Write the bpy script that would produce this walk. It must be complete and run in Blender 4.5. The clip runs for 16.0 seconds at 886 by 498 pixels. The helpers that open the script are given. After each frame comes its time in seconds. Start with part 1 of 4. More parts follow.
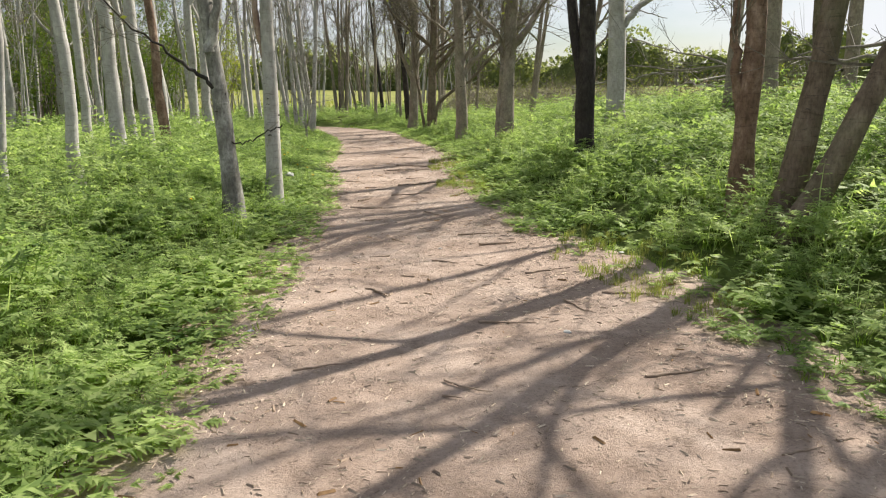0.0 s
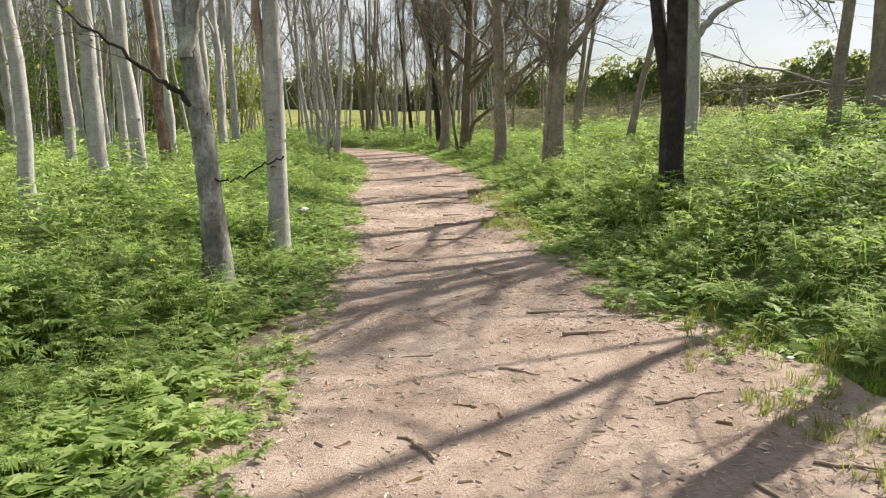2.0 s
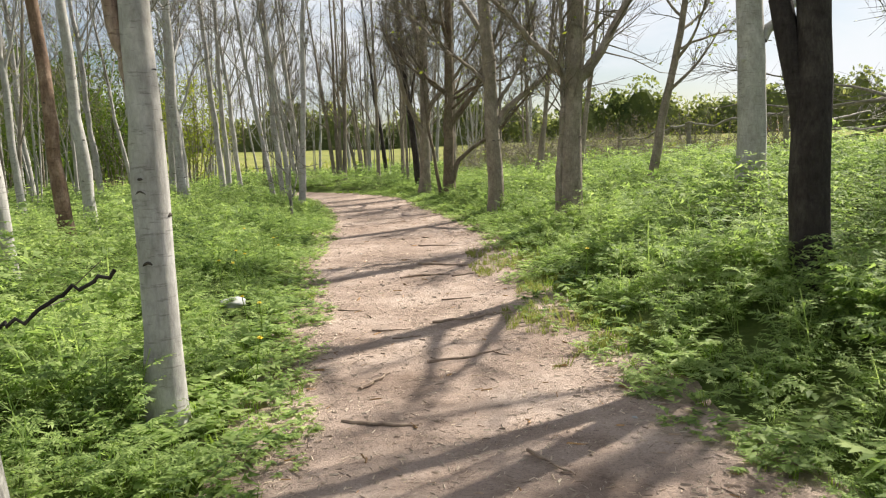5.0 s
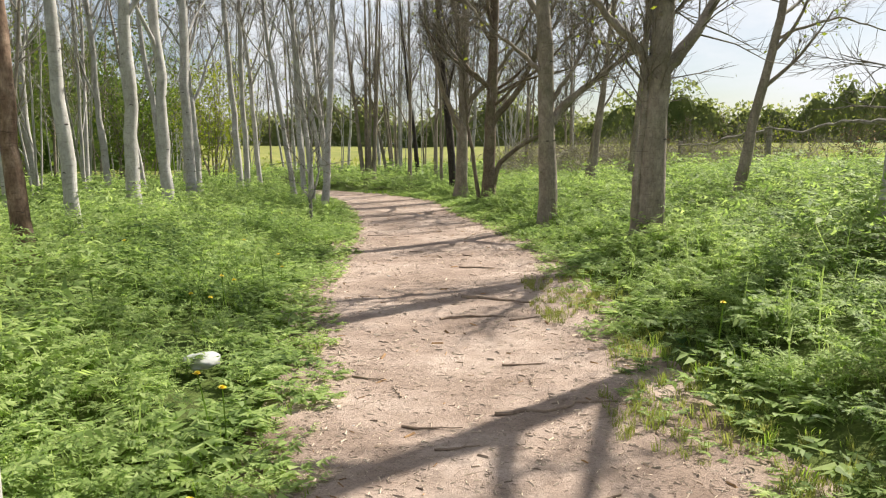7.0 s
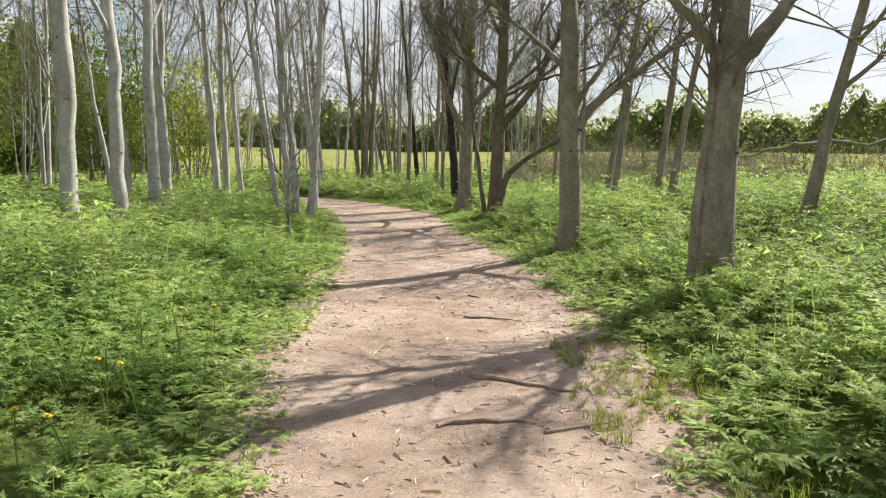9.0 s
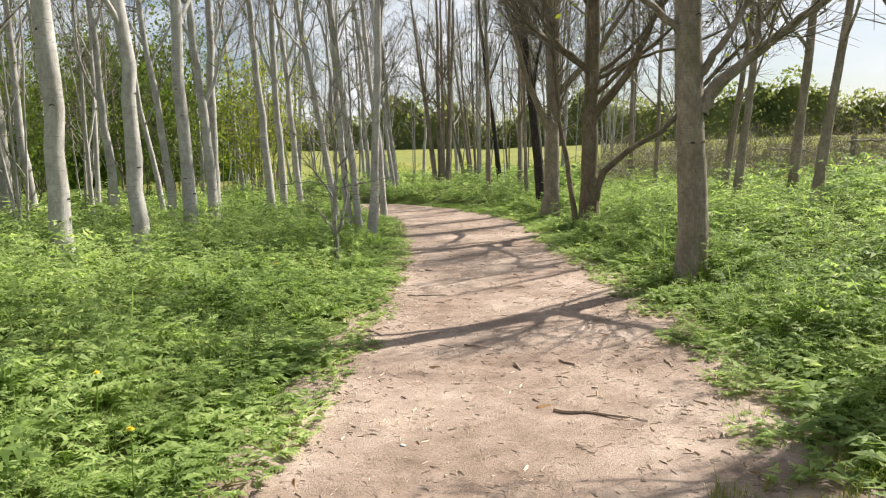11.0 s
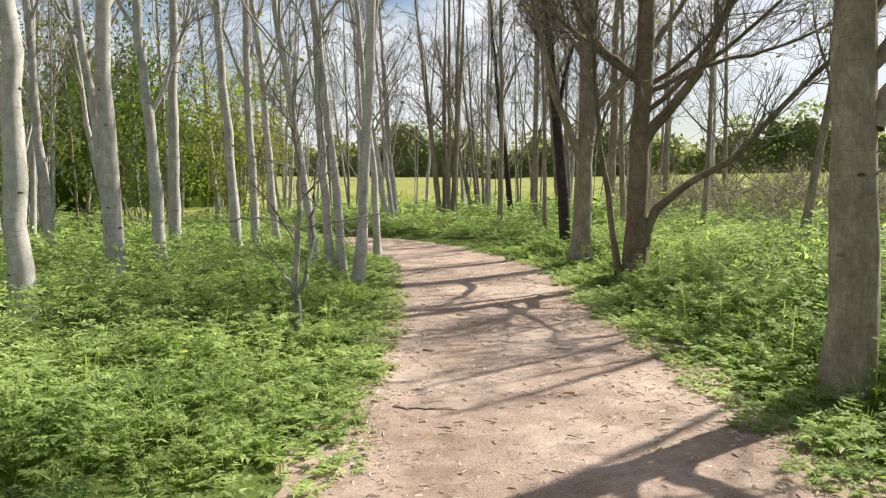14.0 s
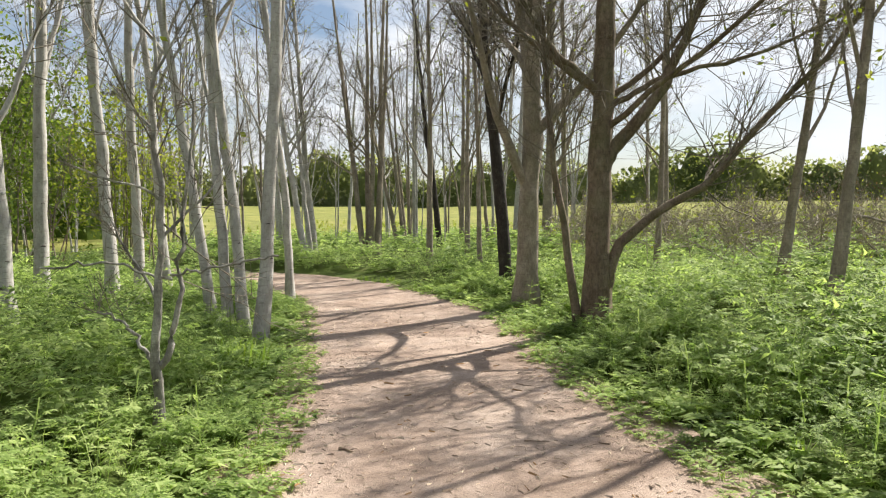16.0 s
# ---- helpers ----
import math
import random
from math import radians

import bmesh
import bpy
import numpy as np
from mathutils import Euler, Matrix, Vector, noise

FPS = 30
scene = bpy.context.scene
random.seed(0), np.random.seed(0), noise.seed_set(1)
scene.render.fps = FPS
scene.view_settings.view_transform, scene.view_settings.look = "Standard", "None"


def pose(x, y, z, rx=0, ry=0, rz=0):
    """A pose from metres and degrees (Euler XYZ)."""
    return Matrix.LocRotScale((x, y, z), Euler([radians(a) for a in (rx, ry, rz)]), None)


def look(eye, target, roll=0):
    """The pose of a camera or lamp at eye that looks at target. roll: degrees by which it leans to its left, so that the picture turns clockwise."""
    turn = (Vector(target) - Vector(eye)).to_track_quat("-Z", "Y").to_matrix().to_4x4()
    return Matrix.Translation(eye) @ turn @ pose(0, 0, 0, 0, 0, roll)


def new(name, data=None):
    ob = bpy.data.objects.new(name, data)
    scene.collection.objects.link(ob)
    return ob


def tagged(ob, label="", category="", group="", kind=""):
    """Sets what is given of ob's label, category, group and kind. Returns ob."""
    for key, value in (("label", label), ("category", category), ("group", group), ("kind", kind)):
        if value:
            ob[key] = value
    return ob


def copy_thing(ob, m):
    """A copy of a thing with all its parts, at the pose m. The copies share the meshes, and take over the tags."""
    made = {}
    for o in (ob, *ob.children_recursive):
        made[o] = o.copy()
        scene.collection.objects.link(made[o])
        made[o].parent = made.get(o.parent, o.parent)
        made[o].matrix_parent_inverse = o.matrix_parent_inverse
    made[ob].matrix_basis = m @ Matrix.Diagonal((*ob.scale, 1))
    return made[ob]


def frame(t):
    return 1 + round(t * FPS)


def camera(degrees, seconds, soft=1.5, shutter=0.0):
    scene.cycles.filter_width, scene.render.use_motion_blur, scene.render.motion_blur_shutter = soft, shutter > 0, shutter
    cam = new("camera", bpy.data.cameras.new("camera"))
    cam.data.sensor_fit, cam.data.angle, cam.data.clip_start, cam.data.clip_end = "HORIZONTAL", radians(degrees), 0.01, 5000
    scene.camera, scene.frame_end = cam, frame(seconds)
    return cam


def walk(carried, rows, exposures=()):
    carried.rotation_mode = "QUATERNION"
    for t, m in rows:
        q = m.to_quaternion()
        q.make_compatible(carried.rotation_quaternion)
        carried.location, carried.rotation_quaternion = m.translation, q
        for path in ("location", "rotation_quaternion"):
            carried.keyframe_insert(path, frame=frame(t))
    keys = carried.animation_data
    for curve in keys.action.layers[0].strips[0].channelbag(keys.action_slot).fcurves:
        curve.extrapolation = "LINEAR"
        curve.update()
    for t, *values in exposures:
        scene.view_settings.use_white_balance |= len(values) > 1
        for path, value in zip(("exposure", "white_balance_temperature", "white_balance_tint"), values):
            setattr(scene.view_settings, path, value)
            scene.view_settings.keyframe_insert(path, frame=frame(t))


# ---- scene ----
cam = camera(60.0, 16.0, soft=1.2)
# seconds, eye x y z, turn about x y z in degrees
PATH = [
    (0, 0.675, -2.503, 1.552, 78.82, -0.09, 7.01),
    (0.5, 0.528, -1.904, 1.556, 78.68, 0.15, 6.89),
    (1, 0.361, -1.296, 1.565, 79.68, -0.04, 8.32),
    (1.5, 0.207, -0.622, 1.539, 80.65, -0.21, 8.15),
    (2, 0.071, -0.001, 1.567, 80.24, -0.17, 8.99),
    (2.5, -0.085, 0.634, 1.648, 80.62, 0.21, 9.80),
    (3, -0.193, 1.263, 1.651, 81.05, 0.83, 9.09),
    (3.5, -0.325, 1.902, 1.611, 81.73, 1.22, 8.33),
    (4, -0.455, 2.534, 1.608, 82.59, 1.74, 6.64),
    (4.2, -0.497, 2.771, 1.641, 82.89, 2.08, 6.96),
    (6.3, -1.194, 5.332, 1.606, 82.84, 0.55, 7.38),
    (6.5, -1.235, 5.593, 1.608, 83.05, 0.43, 7.64),
    (7, -1.358, 6.257, 1.636, 82.90, -0.17, 9.19),
    (7.5, -1.507, 6.892, 1.682, 82.86, -0.37, 9.71),
    (8, -1.586, 7.534, 1.732, 82.68, -0.59, 9.10),
    (8.5, -1.687, 8.175, 1.743, 83.34, -1.22, 9.20),
    (9, -1.787, 8.867, 1.736, 83.21, -1.08, 9.31),
    (9.5, -1.913, 9.537, 1.735, 82.50, -0.47, 11.60),
    (9.7, -2.003, 9.820, 1.763, 82.33, -0.11, 13.61),
    (11.8, -2.284, 12.933, 1.809, 83.17, 1.09, 16.33),
    (12, -2.357, 13.173, 1.781, 83.03, 0.86, 16.77),
    (12.5, -2.534, 13.707, 1.801, 82.84, 0.65, 17.01),
    (13, -2.742, 14.289, 1.815, 82.85, 0.40, 17.34),
    (13.5, -2.998, 14.803, 1.834, 85.04, -0.11, 16.80),
    (14, -3.231, 15.377, 1.820, 85.09, -0.05, 15.93),
    (14.5, -3.432, 15.943, 1.833, 86.24, -0.06, 16.63),
    (15, -3.605, 16.490, 1.838, 86.77, 0.08, 12.24),
    (15.5, -3.734, 17.049, 1.846, 87.10, 0.08, 11.41),
    (16, -3.882, 17.666, 1.818, 87.28, 0.06, 10.22),
]
walk(cam, [(t, pose(x, y, z, rx, ry, rz)) for t, x, y, z, rx, ry, rz in PATH], [(0.0, 0.94), (4.0, 0.98), (9.0, 1.0), (16.0, 1.07)])

# ---- light ----
SUN_EL, SUN_AZ = radians(45), radians(39)      # azimuth from +y towards +x
world = bpy.data.worlds.new("world")
scene.world = world
world.use_nodes = True
wn, wl = world.node_tree.nodes, world.node_tree.links
wn.clear()
sky = wn.new("ShaderNodeTexSky")
sky.sky_type, sky.sun_disc = "NISHITA", False
sky.sun_elevation, sky.sun_rotation = SUN_EL, SUN_AZ
sky.air_density, sky.dust_density, sky.ozone_density = 1.0, 1.2, 1.0
wgeo = wn.new("ShaderNodeTexCoord")
wmap = wn.new("ShaderNodeMapping")
wmap.inputs["Scale"].default_value = (1.0, 1.0, 3.2)
cloud = wn.new("ShaderNodeTexNoise")
cloud.inputs["Scale"].default_value, cloud.inputs["Detail"].default_value, cloud.inputs["Roughness"].default_value = 2.2, 7.0, 0.6
cramp = wn.new("ShaderNodeValToRGB")
cramp.color_ramp.elements[0].position, cramp.color_ramp.elements[1].position = 0.38, 0.60
cmix = wn.new("ShaderNodeMix")
cmix.data_type = "RGBA"
cmix.inputs[7].default_value = (9.0, 9.2, 9.6, 1)
wbg, wout = wn.new("ShaderNodeBackground"), wn.new("ShaderNodeOutputWorld")
wbg.inputs["Strength"].default_value = 0.053
wl.new(wgeo.outputs["Generated"], wmap.inputs["Vector"])
wl.new(wmap.outputs["Vector"], cloud.inputs["Vector"])
wl.new(cloud.outputs["Fac"], cramp.inputs["Fac"])
wl.new(cramp.outputs["Color"], cmix.inputs[0])
wl.new(sky.outputs["Color"], cmix.inputs[6])
wl.new(cmix.outputs[2], wbg.inputs["Color"])
wl.new(wbg.outputs["Background"], wout.inputs["Surface"])
sun = new("sun", bpy.data.lights.new("sun", "SUN"))
sun.data.energy, sun.data.angle, sun.data.color = 5.0, radians(0.55), (1.0, 0.93, 0.82)
sun_to = Vector((math.sin(SUN_AZ) * math.cos(SUN_EL), math.cos(SUN_AZ) * math.cos(SUN_EL), math.sin(SUN_EL)))
sun.matrix_world = look(tuple(sun_to * 60), (0, 0, 0))


# ---- materials ----
def mat_base(name):
    m = bpy.data.materials.new(name)
    m.use_nodes = True
    nodes, links = m.node_tree.nodes, m.node_tree.links
    return m, nodes, links, nodes["Principled BSDF"], nodes["Material Output"]


def noise_node(nodes, links, scale, detail=5.0, rough=0.6, stretch=None, coords="Object"):
    tc = nodes.new("ShaderNodeTexCoord")
    mp = nodes.new("ShaderNodeMapping")
    if stretch:
        mp.inputs["Scale"].default_value = stretch
    n = nodes.new("ShaderNodeTexNoise")
    n.inputs["Scale"].default_value, n.inputs["Detail"].default_value, n.inputs["Roughness"].default_value = scale, detail, rough
    links.new(tc.outputs[coords], mp.inputs["Vector"])
    links.new(mp.outputs["Vector"], n.inputs["Vector"])
    return n.outputs["Fac"]


def ramp(nodes, links, fac, stops):
    r = nodes.new("ShaderNodeValToRGB")
    els = r.color_ramp.elements
    while len(els) < len(stops):
        els.new(0.5)
    for e, (p, c) in zip(els, stops):
        e.position, e.color = p, (*c, 1)
    links.new(fac, r.inputs["Fac"])
    return r.outputs["Color"]


def mixc(nodes, links, a, b, fac, blend="MIX"):
    m = nodes.new("ShaderNodeMix")
    m.data_type, m.blend_type = "RGBA", blend
    for sock, v in ((m.inputs[0], fac), (m.inputs[6], a), (m.inputs[7], b)):
        if isinstance(v, (int, float)):
            sock.default_value = v
        elif isinstance(v, tuple):
            sock.default_value = (*v, 1)
        else:
            links.new(v, sock)
    return m.outputs[2]


def bump(nodes, links, fac, bsdf, strength, dist):
    b = nodes.new("ShaderNodeBump")
    b.inputs["Strength"].default_value, b.inputs["Distance"].default_value = strength, dist
    links.new(fac, b.inputs["Height"])
    links.new(b.outputs["Normal"], bsdf.inputs["Normal"])


def earth_mat():
    m, n, l, b, _ = mat_base("trodden_earth")
    big = noise_node(n, l, 0.8, 8, 0.65)
    fine = noise_node(n, l, 4.0, 9, 0.72)
    grit = noise_node(n, l, 55.0, 5, 0.75)
    c1 = ramp(n, l, big, [(0.3, (0.20, 0.148, 0.117)), (0.48, (0.315, 0.247, 0.205)), (0.68, (0.44, 0.362, 0.31))])
    c2 = ramp(n, l, fine, [(0.30, (0.42, 0.38, 0.35)), (0.40, (0.82, 0.79, 0.76)), (0.55, (1.02, 1.0, 0.98)), (0.72, (1.25, 1.23, 1.2))])
    c3 = ramp(n, l, grit, [(0.3, (0.55, 0.52, 0.50)), (0.47, (0.98, 0.98, 0.98)), (0.60, (1.08, 1.07, 1.06)), (0.72, (1.45, 1.42, 1.38))])
    c = mixc(n, l, mixc(n, l, c1, c2, 0.9, "MULTIPLY"), c3, 0.95, "MULTIPLY")
    l.new(c, b.inputs["Base Color"])
    b.inputs["Roughness"].default_value = 0.95
    b.inputs["Specular IOR Level"].default_value = 0.15
    add = n.new("ShaderNodeMath")
    add.operation = "ADD"
    l.new(fine, add.inputs[0])
    l.new(grit, add.inputs[1])
    bump(n, l, add.outputs[0], b, 0.55, 0.03)
    return m


def ground_mat(name, stops, scale=1.2):
    m, n, l, b, _ = mat_base(name)
    big = noise_node(n, l, scale, 6)
    fine = noise_node(n, l, scale * 14, 6, 0.7)
    c1 = ramp(n, l, big, stops)
    c2 = ramp(n, l, fine, [(0.3, (0.5, 0.5, 0.5)), (0.6, (1.1, 1.1, 1.05))])
    l.new(mixc(n, l, c1, c2, 0.8, "MULTIPLY"), b.inputs["Base Color"])
    b.inputs["Roughness"].default_value = 0.95
    b.inputs["Specular IOR Level"].default_value = 0.1
    bump(n, l, fine, b, 0.6, 0.05)
    return m


def leaf_mat(name, dark, mid, light, scale=0.7, through_col=None, gloss=0.55, spec=0.14):
    m, n, l, b, out = mat_base(name)
    big = noise_node(n, l, scale, 7, 0.72)
    geo = n.new("ShaderNodeNewGeometry")
    add = n.new("ShaderNodeMath")
    add.operation = "MULTIPLY_ADD"
    add.inputs[1].default_value = 0.34
    l.new(geo.outputs["Random Per Island"], add.inputs[0])
    sub = n.new("ShaderNodeMath")
    sub.operation = "ADD"
    sub.inputs[1].default_value = -0.17
    l.new(big, sub.inputs[0])
    l.new(sub.outputs[0], add.inputs[2])
    c = ramp(n, l, add.outputs[0], [(0.22, dark), (0.5, mid), (0.8, light)])
    l.new(c, b.inputs["Base Color"])
    b.inputs["Roughness"].default_value = gloss
    b.inputs["Specular IOR Level"].default_value = spec
    tr = n.new("ShaderNodeBsdfTranslucent")
    l.new(mixc(n, l, c, through_col or (1.1, 1.15, 0.65), 0.8, "MULTIPLY"), tr.inputs["Color"])
    mx = n.new("ShaderNodeMixShader")
    mx.inputs[0].default_value = 0.55
    l.new(b.outputs[0], mx.inputs[1])
    l.new(tr.outputs[0], mx.inputs[2])
    l.new(mx.outputs[0], out.inputs["Surface"])
    return m


def bark_mat(name, dark, mid, pale, mark, rings=0.5, moss=0.0, streak=0.8):
    m, n, l, b, _ = mat_base(name)
    blotch = noise_node(n, l, 4.5, 7, 0.7, (1, 1, 0.6))
    ring = noise_node(n, l, 5.0, 4, 0.7, (1.2, 1.2, 9.0))
    fine = noise_node(n, l, 38.0, 6, 0.7, (1, 1, 0.35))
    c = ramp(n, l, blotch, [(0.28, dark), (0.5, mid), (0.68, pale)])
    rm = ramp(n, l, ring, [(0.57, (0, 0, 0)), (0.66, (1, 1, 1))])
    sc = n.new("ShaderNodeMath")
    sc.operation = "MULTIPLY"
    sc.inputs[1].default_value = rings
    l.new(rm, sc.inputs[0])
    c = mixc(n, l, c, mark, sc.outputs[0])
    c = mixc(n, l, c, ramp(n, l, fine, [(0.3, (0.45, 0.44, 0.43)), (0.6, (1.1, 1.1, 1.1))]), streak, "MULTIPLY")
    if moss:
        g = noise_node(n, l, 1.3, 5)
        gm = ramp(n, l, g, [(0.48, (0, 0, 0)), (0.66, (moss, moss, moss))])
        c = mixc(n, l, c, (0.13, 0.15, 0.06), gm)
    l.new(c, b.inputs["Base Color"])
    b.inputs["Roughness"].default_value = 0.85
    b.inputs["Specular IOR Level"].default_value = 0.2
    bump(n, l, fine, b, 0.75 * streak, 0.02)
    return m


def wood_mat(name, dark, pale, scale=12):
    m, n, l, b, _ = mat_base(name)
    info = n.new("ShaderNodeNewGeometry")
    f = noise_node(n, l, scale, 5, 0.65, (1, 1, 1))
    c = ramp(n, l, f, [(0.3, dark), (0.7, pale)])
    v = ramp(n, l, info.outputs["Random Per Island"], [(0.0, (0.5, 0.48, 0.46)), (0.6, (1, 1, 1)), (1.0, (1.5, 1.45, 1.35))])
    l.new(mixc(n, l, c, v, 0.9, "MULTIPLY"), b.inputs["Base Color"])
    b.inputs["Roughness"].default_value = 0.85
    bump(n, l, f, b, 0.5, 0.01)
    return m


EARTH = earth_mat()
SOIL = ground_mat("leaf_litter_soil", [(0.3, (0.06, 0.07, 0.025)), (0.5, (0.085, 0.12, 0.03)), (0.7, (0.13, 0.15, 0.05))])
MEADOW = ground_mat("meadow_grass", [(0.3, (0.13, 0.16, 0.045)), (0.5, (0.20, 0.21, 0.06)), (0.7, (0.28, 0.27, 0.09))], 0.4)
HERB = leaf_mat("cow_parsley_leaf", (0.06, 0.115, 0.035), (0.30, 0.41, 0.13), (0.60, 0.69, 0.30), through_col=(1.05, 1.1, 0.7))
GRASS = leaf_mat("grass_blade", (0.09, 0.16, 0.025), (0.2, 0.31, 0.05), (0.34, 0.40, 0.10), 1.1)
DRYGRASS = leaf_mat("trodden_grass", (0.13, 0.17, 0.04), (0.25, 0.28, 0.08), (0.38, 0.36, 0.15), 1.5)
SPRING = leaf_mat("spring_leaf", (0.13, 0.18, 0.025), (0.26, 0.31, 0.045), (0.42, 0.42, 0.09))
BUSH = leaf_mat("bush_leaf", (0.045, 0.085, 0.018), (0.12, 0.18, 0.03), (0.24, 0.28, 0.055), 0.5)
HEDGE = leaf_mat("hedge_leaf", (0.07, 0.10, 0.04), (0.22, 0.25, 0.11), (0.42, 0.42, 0.20), 0.12, spec=0.1, gloss=0.8)
PALE = bark_mat("pale_bark", (0.27, 0.255, 0.23), (0.42, 0.405, 0.38), (0.57, 0.555, 0.53), (0.17, 0.155, 0.14), 0.6, 0.12, 0.4)
SCAR = bark_mat("branch_scar", (0.05, 0.042, 0.036), (0.09, 0.075, 0.065), (0.15, 0.13, 0.11), (0.04, 0.03, 0.03), 0.3)
GREY = bark_mat("grey_brown_bark", (0.16, 0.135, 0.11), (0.27, 0.23, 0.185), (0.40, 0.35, 0.295), (0.08, 0.065, 0.055), 0.5, 0.3, 0.6)
BROWN = bark_mat("brown_bark", (0.09, 0.065, 0.046), (0.175, 0.135, 0.098), (0.27, 0.22, 0.165), (0.04, 0.03, 0.025), 0.5, 0.4)
LICHEN = bark_mat("lichened_bark", (0.09, 0.08, 0.07), (0.25, 0.24, 0.215), (0.56, 0.55, 0.51), (0.05, 0.045, 0.04), 0.3)
DARK = bark_mat("dark_bark", (0.022, 0.019, 0.017), (0.045, 0.038, 0.034), (0.085, 0.075, 0.065), (0.015, 0.013, 0.012), 0.3)
PINK = bark_mat("peeling_pink_bark", (0.20, 0.13, 0.10), (0.40, 0.29, 0.23), (0.55, 0.45, 0.38), (0.12, 0.07, 0.05), 0.7)
RED = bark_mat("peeled_reddish_bark", (0.09, 0.06, 0.042), (0.22, 0.145, 0.10), (0.40, 0.30, 0.23), (0.05, 0.03, 0.025), 0.5)
TWIG = bark_mat("twig_bark", (0.10, 0.085, 0.065), (0.19, 0.165, 0.13), (0.30, 0.27, 0.22), (0.06, 0.05, 0.05), 0.3)
WOOD = wood_mat("weathered_wood", (0.13, 0.11, 0.09), (0.34, 0.31, 0.27))
CHIP = wood_mat("dry_wood_chip", (0.30, 0.23, 0.17), (0.60, 0.51, 0.41))
STICK = wood_mat("fallen_stick", (0.17, 0.12, 0.09), (0.38, 0.29, 0.215))
CANE = wood_mat("bramble_cane", (0.17, 0.145, 0.11), (0.40, 0.355, 0.28), 6)
DEAD = wood_mat("dead_leaf", (0.16, 0.08, 0.03), (0.36, 0.22, 0.10))


def plain_mat(name, col, rough):
    m, n, l, b, _ = mat_base(name)
    f = noise_node(n, l, 30, 5)
    l.new(ramp(n, l, f, [(0.3, tuple(0.75 * v for v in col)), (0.65, col)]), b.inputs["Base Color"])
    b.inputs["Roughness"].default_value = rough
    bump(n, l, f, b, 0.3, 0.01)
    return m


YELLOW = plain_mat("dandelion_yellow", (0.85, 0.66, 0.03), 0.7)
STONE = plain_mat("pale_limestone", (0.40, 0.41, 0.40), 0.8)


# ---- mesh helpers ----
def smooth01(v):
    v = np.clip(v, 0, 1)
    return v * v * (3 - 2 * v)


def mesh_of(name, verts, faces, material, smooth=False):
    """A mesh from an array of places and an array of triangles or quads (or several such arrays)."""
    me = bpy.data.meshes.new(name)
    groups = faces if isinstance(faces, list) else [faces]
    groups = [np.asarray(g, dtype=np.int32) for g in groups if len(g)]
    verts = np.asarray(verts, dtype=np.float32)
    me.vertices.add(len(verts))
    me.vertices.foreach_set("co", verts.ravel())
    loops = np.concatenate([g.ravel() for g in groups])
    sizes = np.concatenate([np.full(len(g), g.shape[1], dtype=np.int32) for g in groups])
    me.loops.add(len(loops))
    me.loops.foreach_set("vertex_index", loops)
    me.polygons.add(len(sizes))
    me.polygons.foreach_set("loop_start", np.concatenate([[0], np.cumsum(sizes)[:-1]]).astype(np.int32))
    me.polygons.foreach_set("loop_total", sizes)
    me.polygons.foreach_set("use_smooth", np.full(len(sizes), smooth, dtype=bool))
    me.update(calc_edges=True)
    me.materials.append(material)
    return me


def part(name, verts, faces, material, parent=None, label="", smooth=False):
    ob = new(name, mesh_of(name, verts, faces, material, smooth))
    if parent is not None:
        ob.parent = parent
    if label:
        ob["label"] = label
    return ob


class Heap:
    """Collects tubes and leaves into one mesh."""

    def __init__(self):
        self.v, self.q, self.t, self.n = [], [], [], 0

    def add(self, verts, quads=None, tris=None):
        if quads is not None and len(quads):
            self.q.append(np.asarray(quads) + self.n)
        if tris is not None and len(tris):
            self.t.append(np.asarray(tris) + self.n)
        self.v.append(np.asarray(verts, dtype=np.float64))
        self.n += len(verts)

    def tube(self, pts, radii, sides, rough=0.0, rng=None, cap=False):
        pts = np.asarray(pts, float)
        k = len(pts)
        tang = np.gradient(pts, axis=0)
        tang /= np.linalg.norm(tang, axis=1)[:, None] + 1e-9
        ref = np.array([0.0, 0.0, 1.0]) if abs(tang[0, 2]) < 0.8 else np.array([1.0, 0.0, 0.0])
        u = np.cross(tang, ref)
        u /= np.linalg.norm(u, axis=1)[:, None] + 1e-9
        w = np.cross(tang, u)
        a = np.linspace(0, 2 * np.pi, sides, endpoint=False)
        r = np.asarray(radii, float)[:, None] * np.ones((1, sides))
        if rough and rng is not None:
            r = r * (1 + rough * rng.normal(size=(k, sides)))
        v = pts[:, None] + r[..., None] * (np.cos(a)[None, :, None] * u[:, None] + np.sin(a)[None, :, None] * w[:, None])
        i = np.arange(k - 1)[:, None] * sides + np.arange(sides)[None]
        j = np.arange(k - 1)[:, None] * sides + (np.arange(sides)[None] + 1) % sides
        quads = np.stack([i, j, j + sides, i + sides], -1).reshape(-1, 4)
        verts = v.reshape(-1, 3)
        tris = None
        if cap:
            c0, c1 = len(verts), len(verts) + 1
            verts = np.vstack([verts, pts[0], pts[-1]])
            s = np.arange(sides)
            e = (k - 1) * sides
            tris = np.vstack([np.stack([s * 0 + c0, (s + 1) % sides, s], -1), np.stack([s * 0 + c1, e + s, e + (s + 1) % sides], -1)])
        self.add(verts, quads, tris)

    def faces(self):
        out = []
        if self.q:
            out.append(np.concatenate(self.q))
        if self.t:
            out.append(np.concatenate(self.t))
        return out

    def verts(self):
        return np.concatenate(self.v)


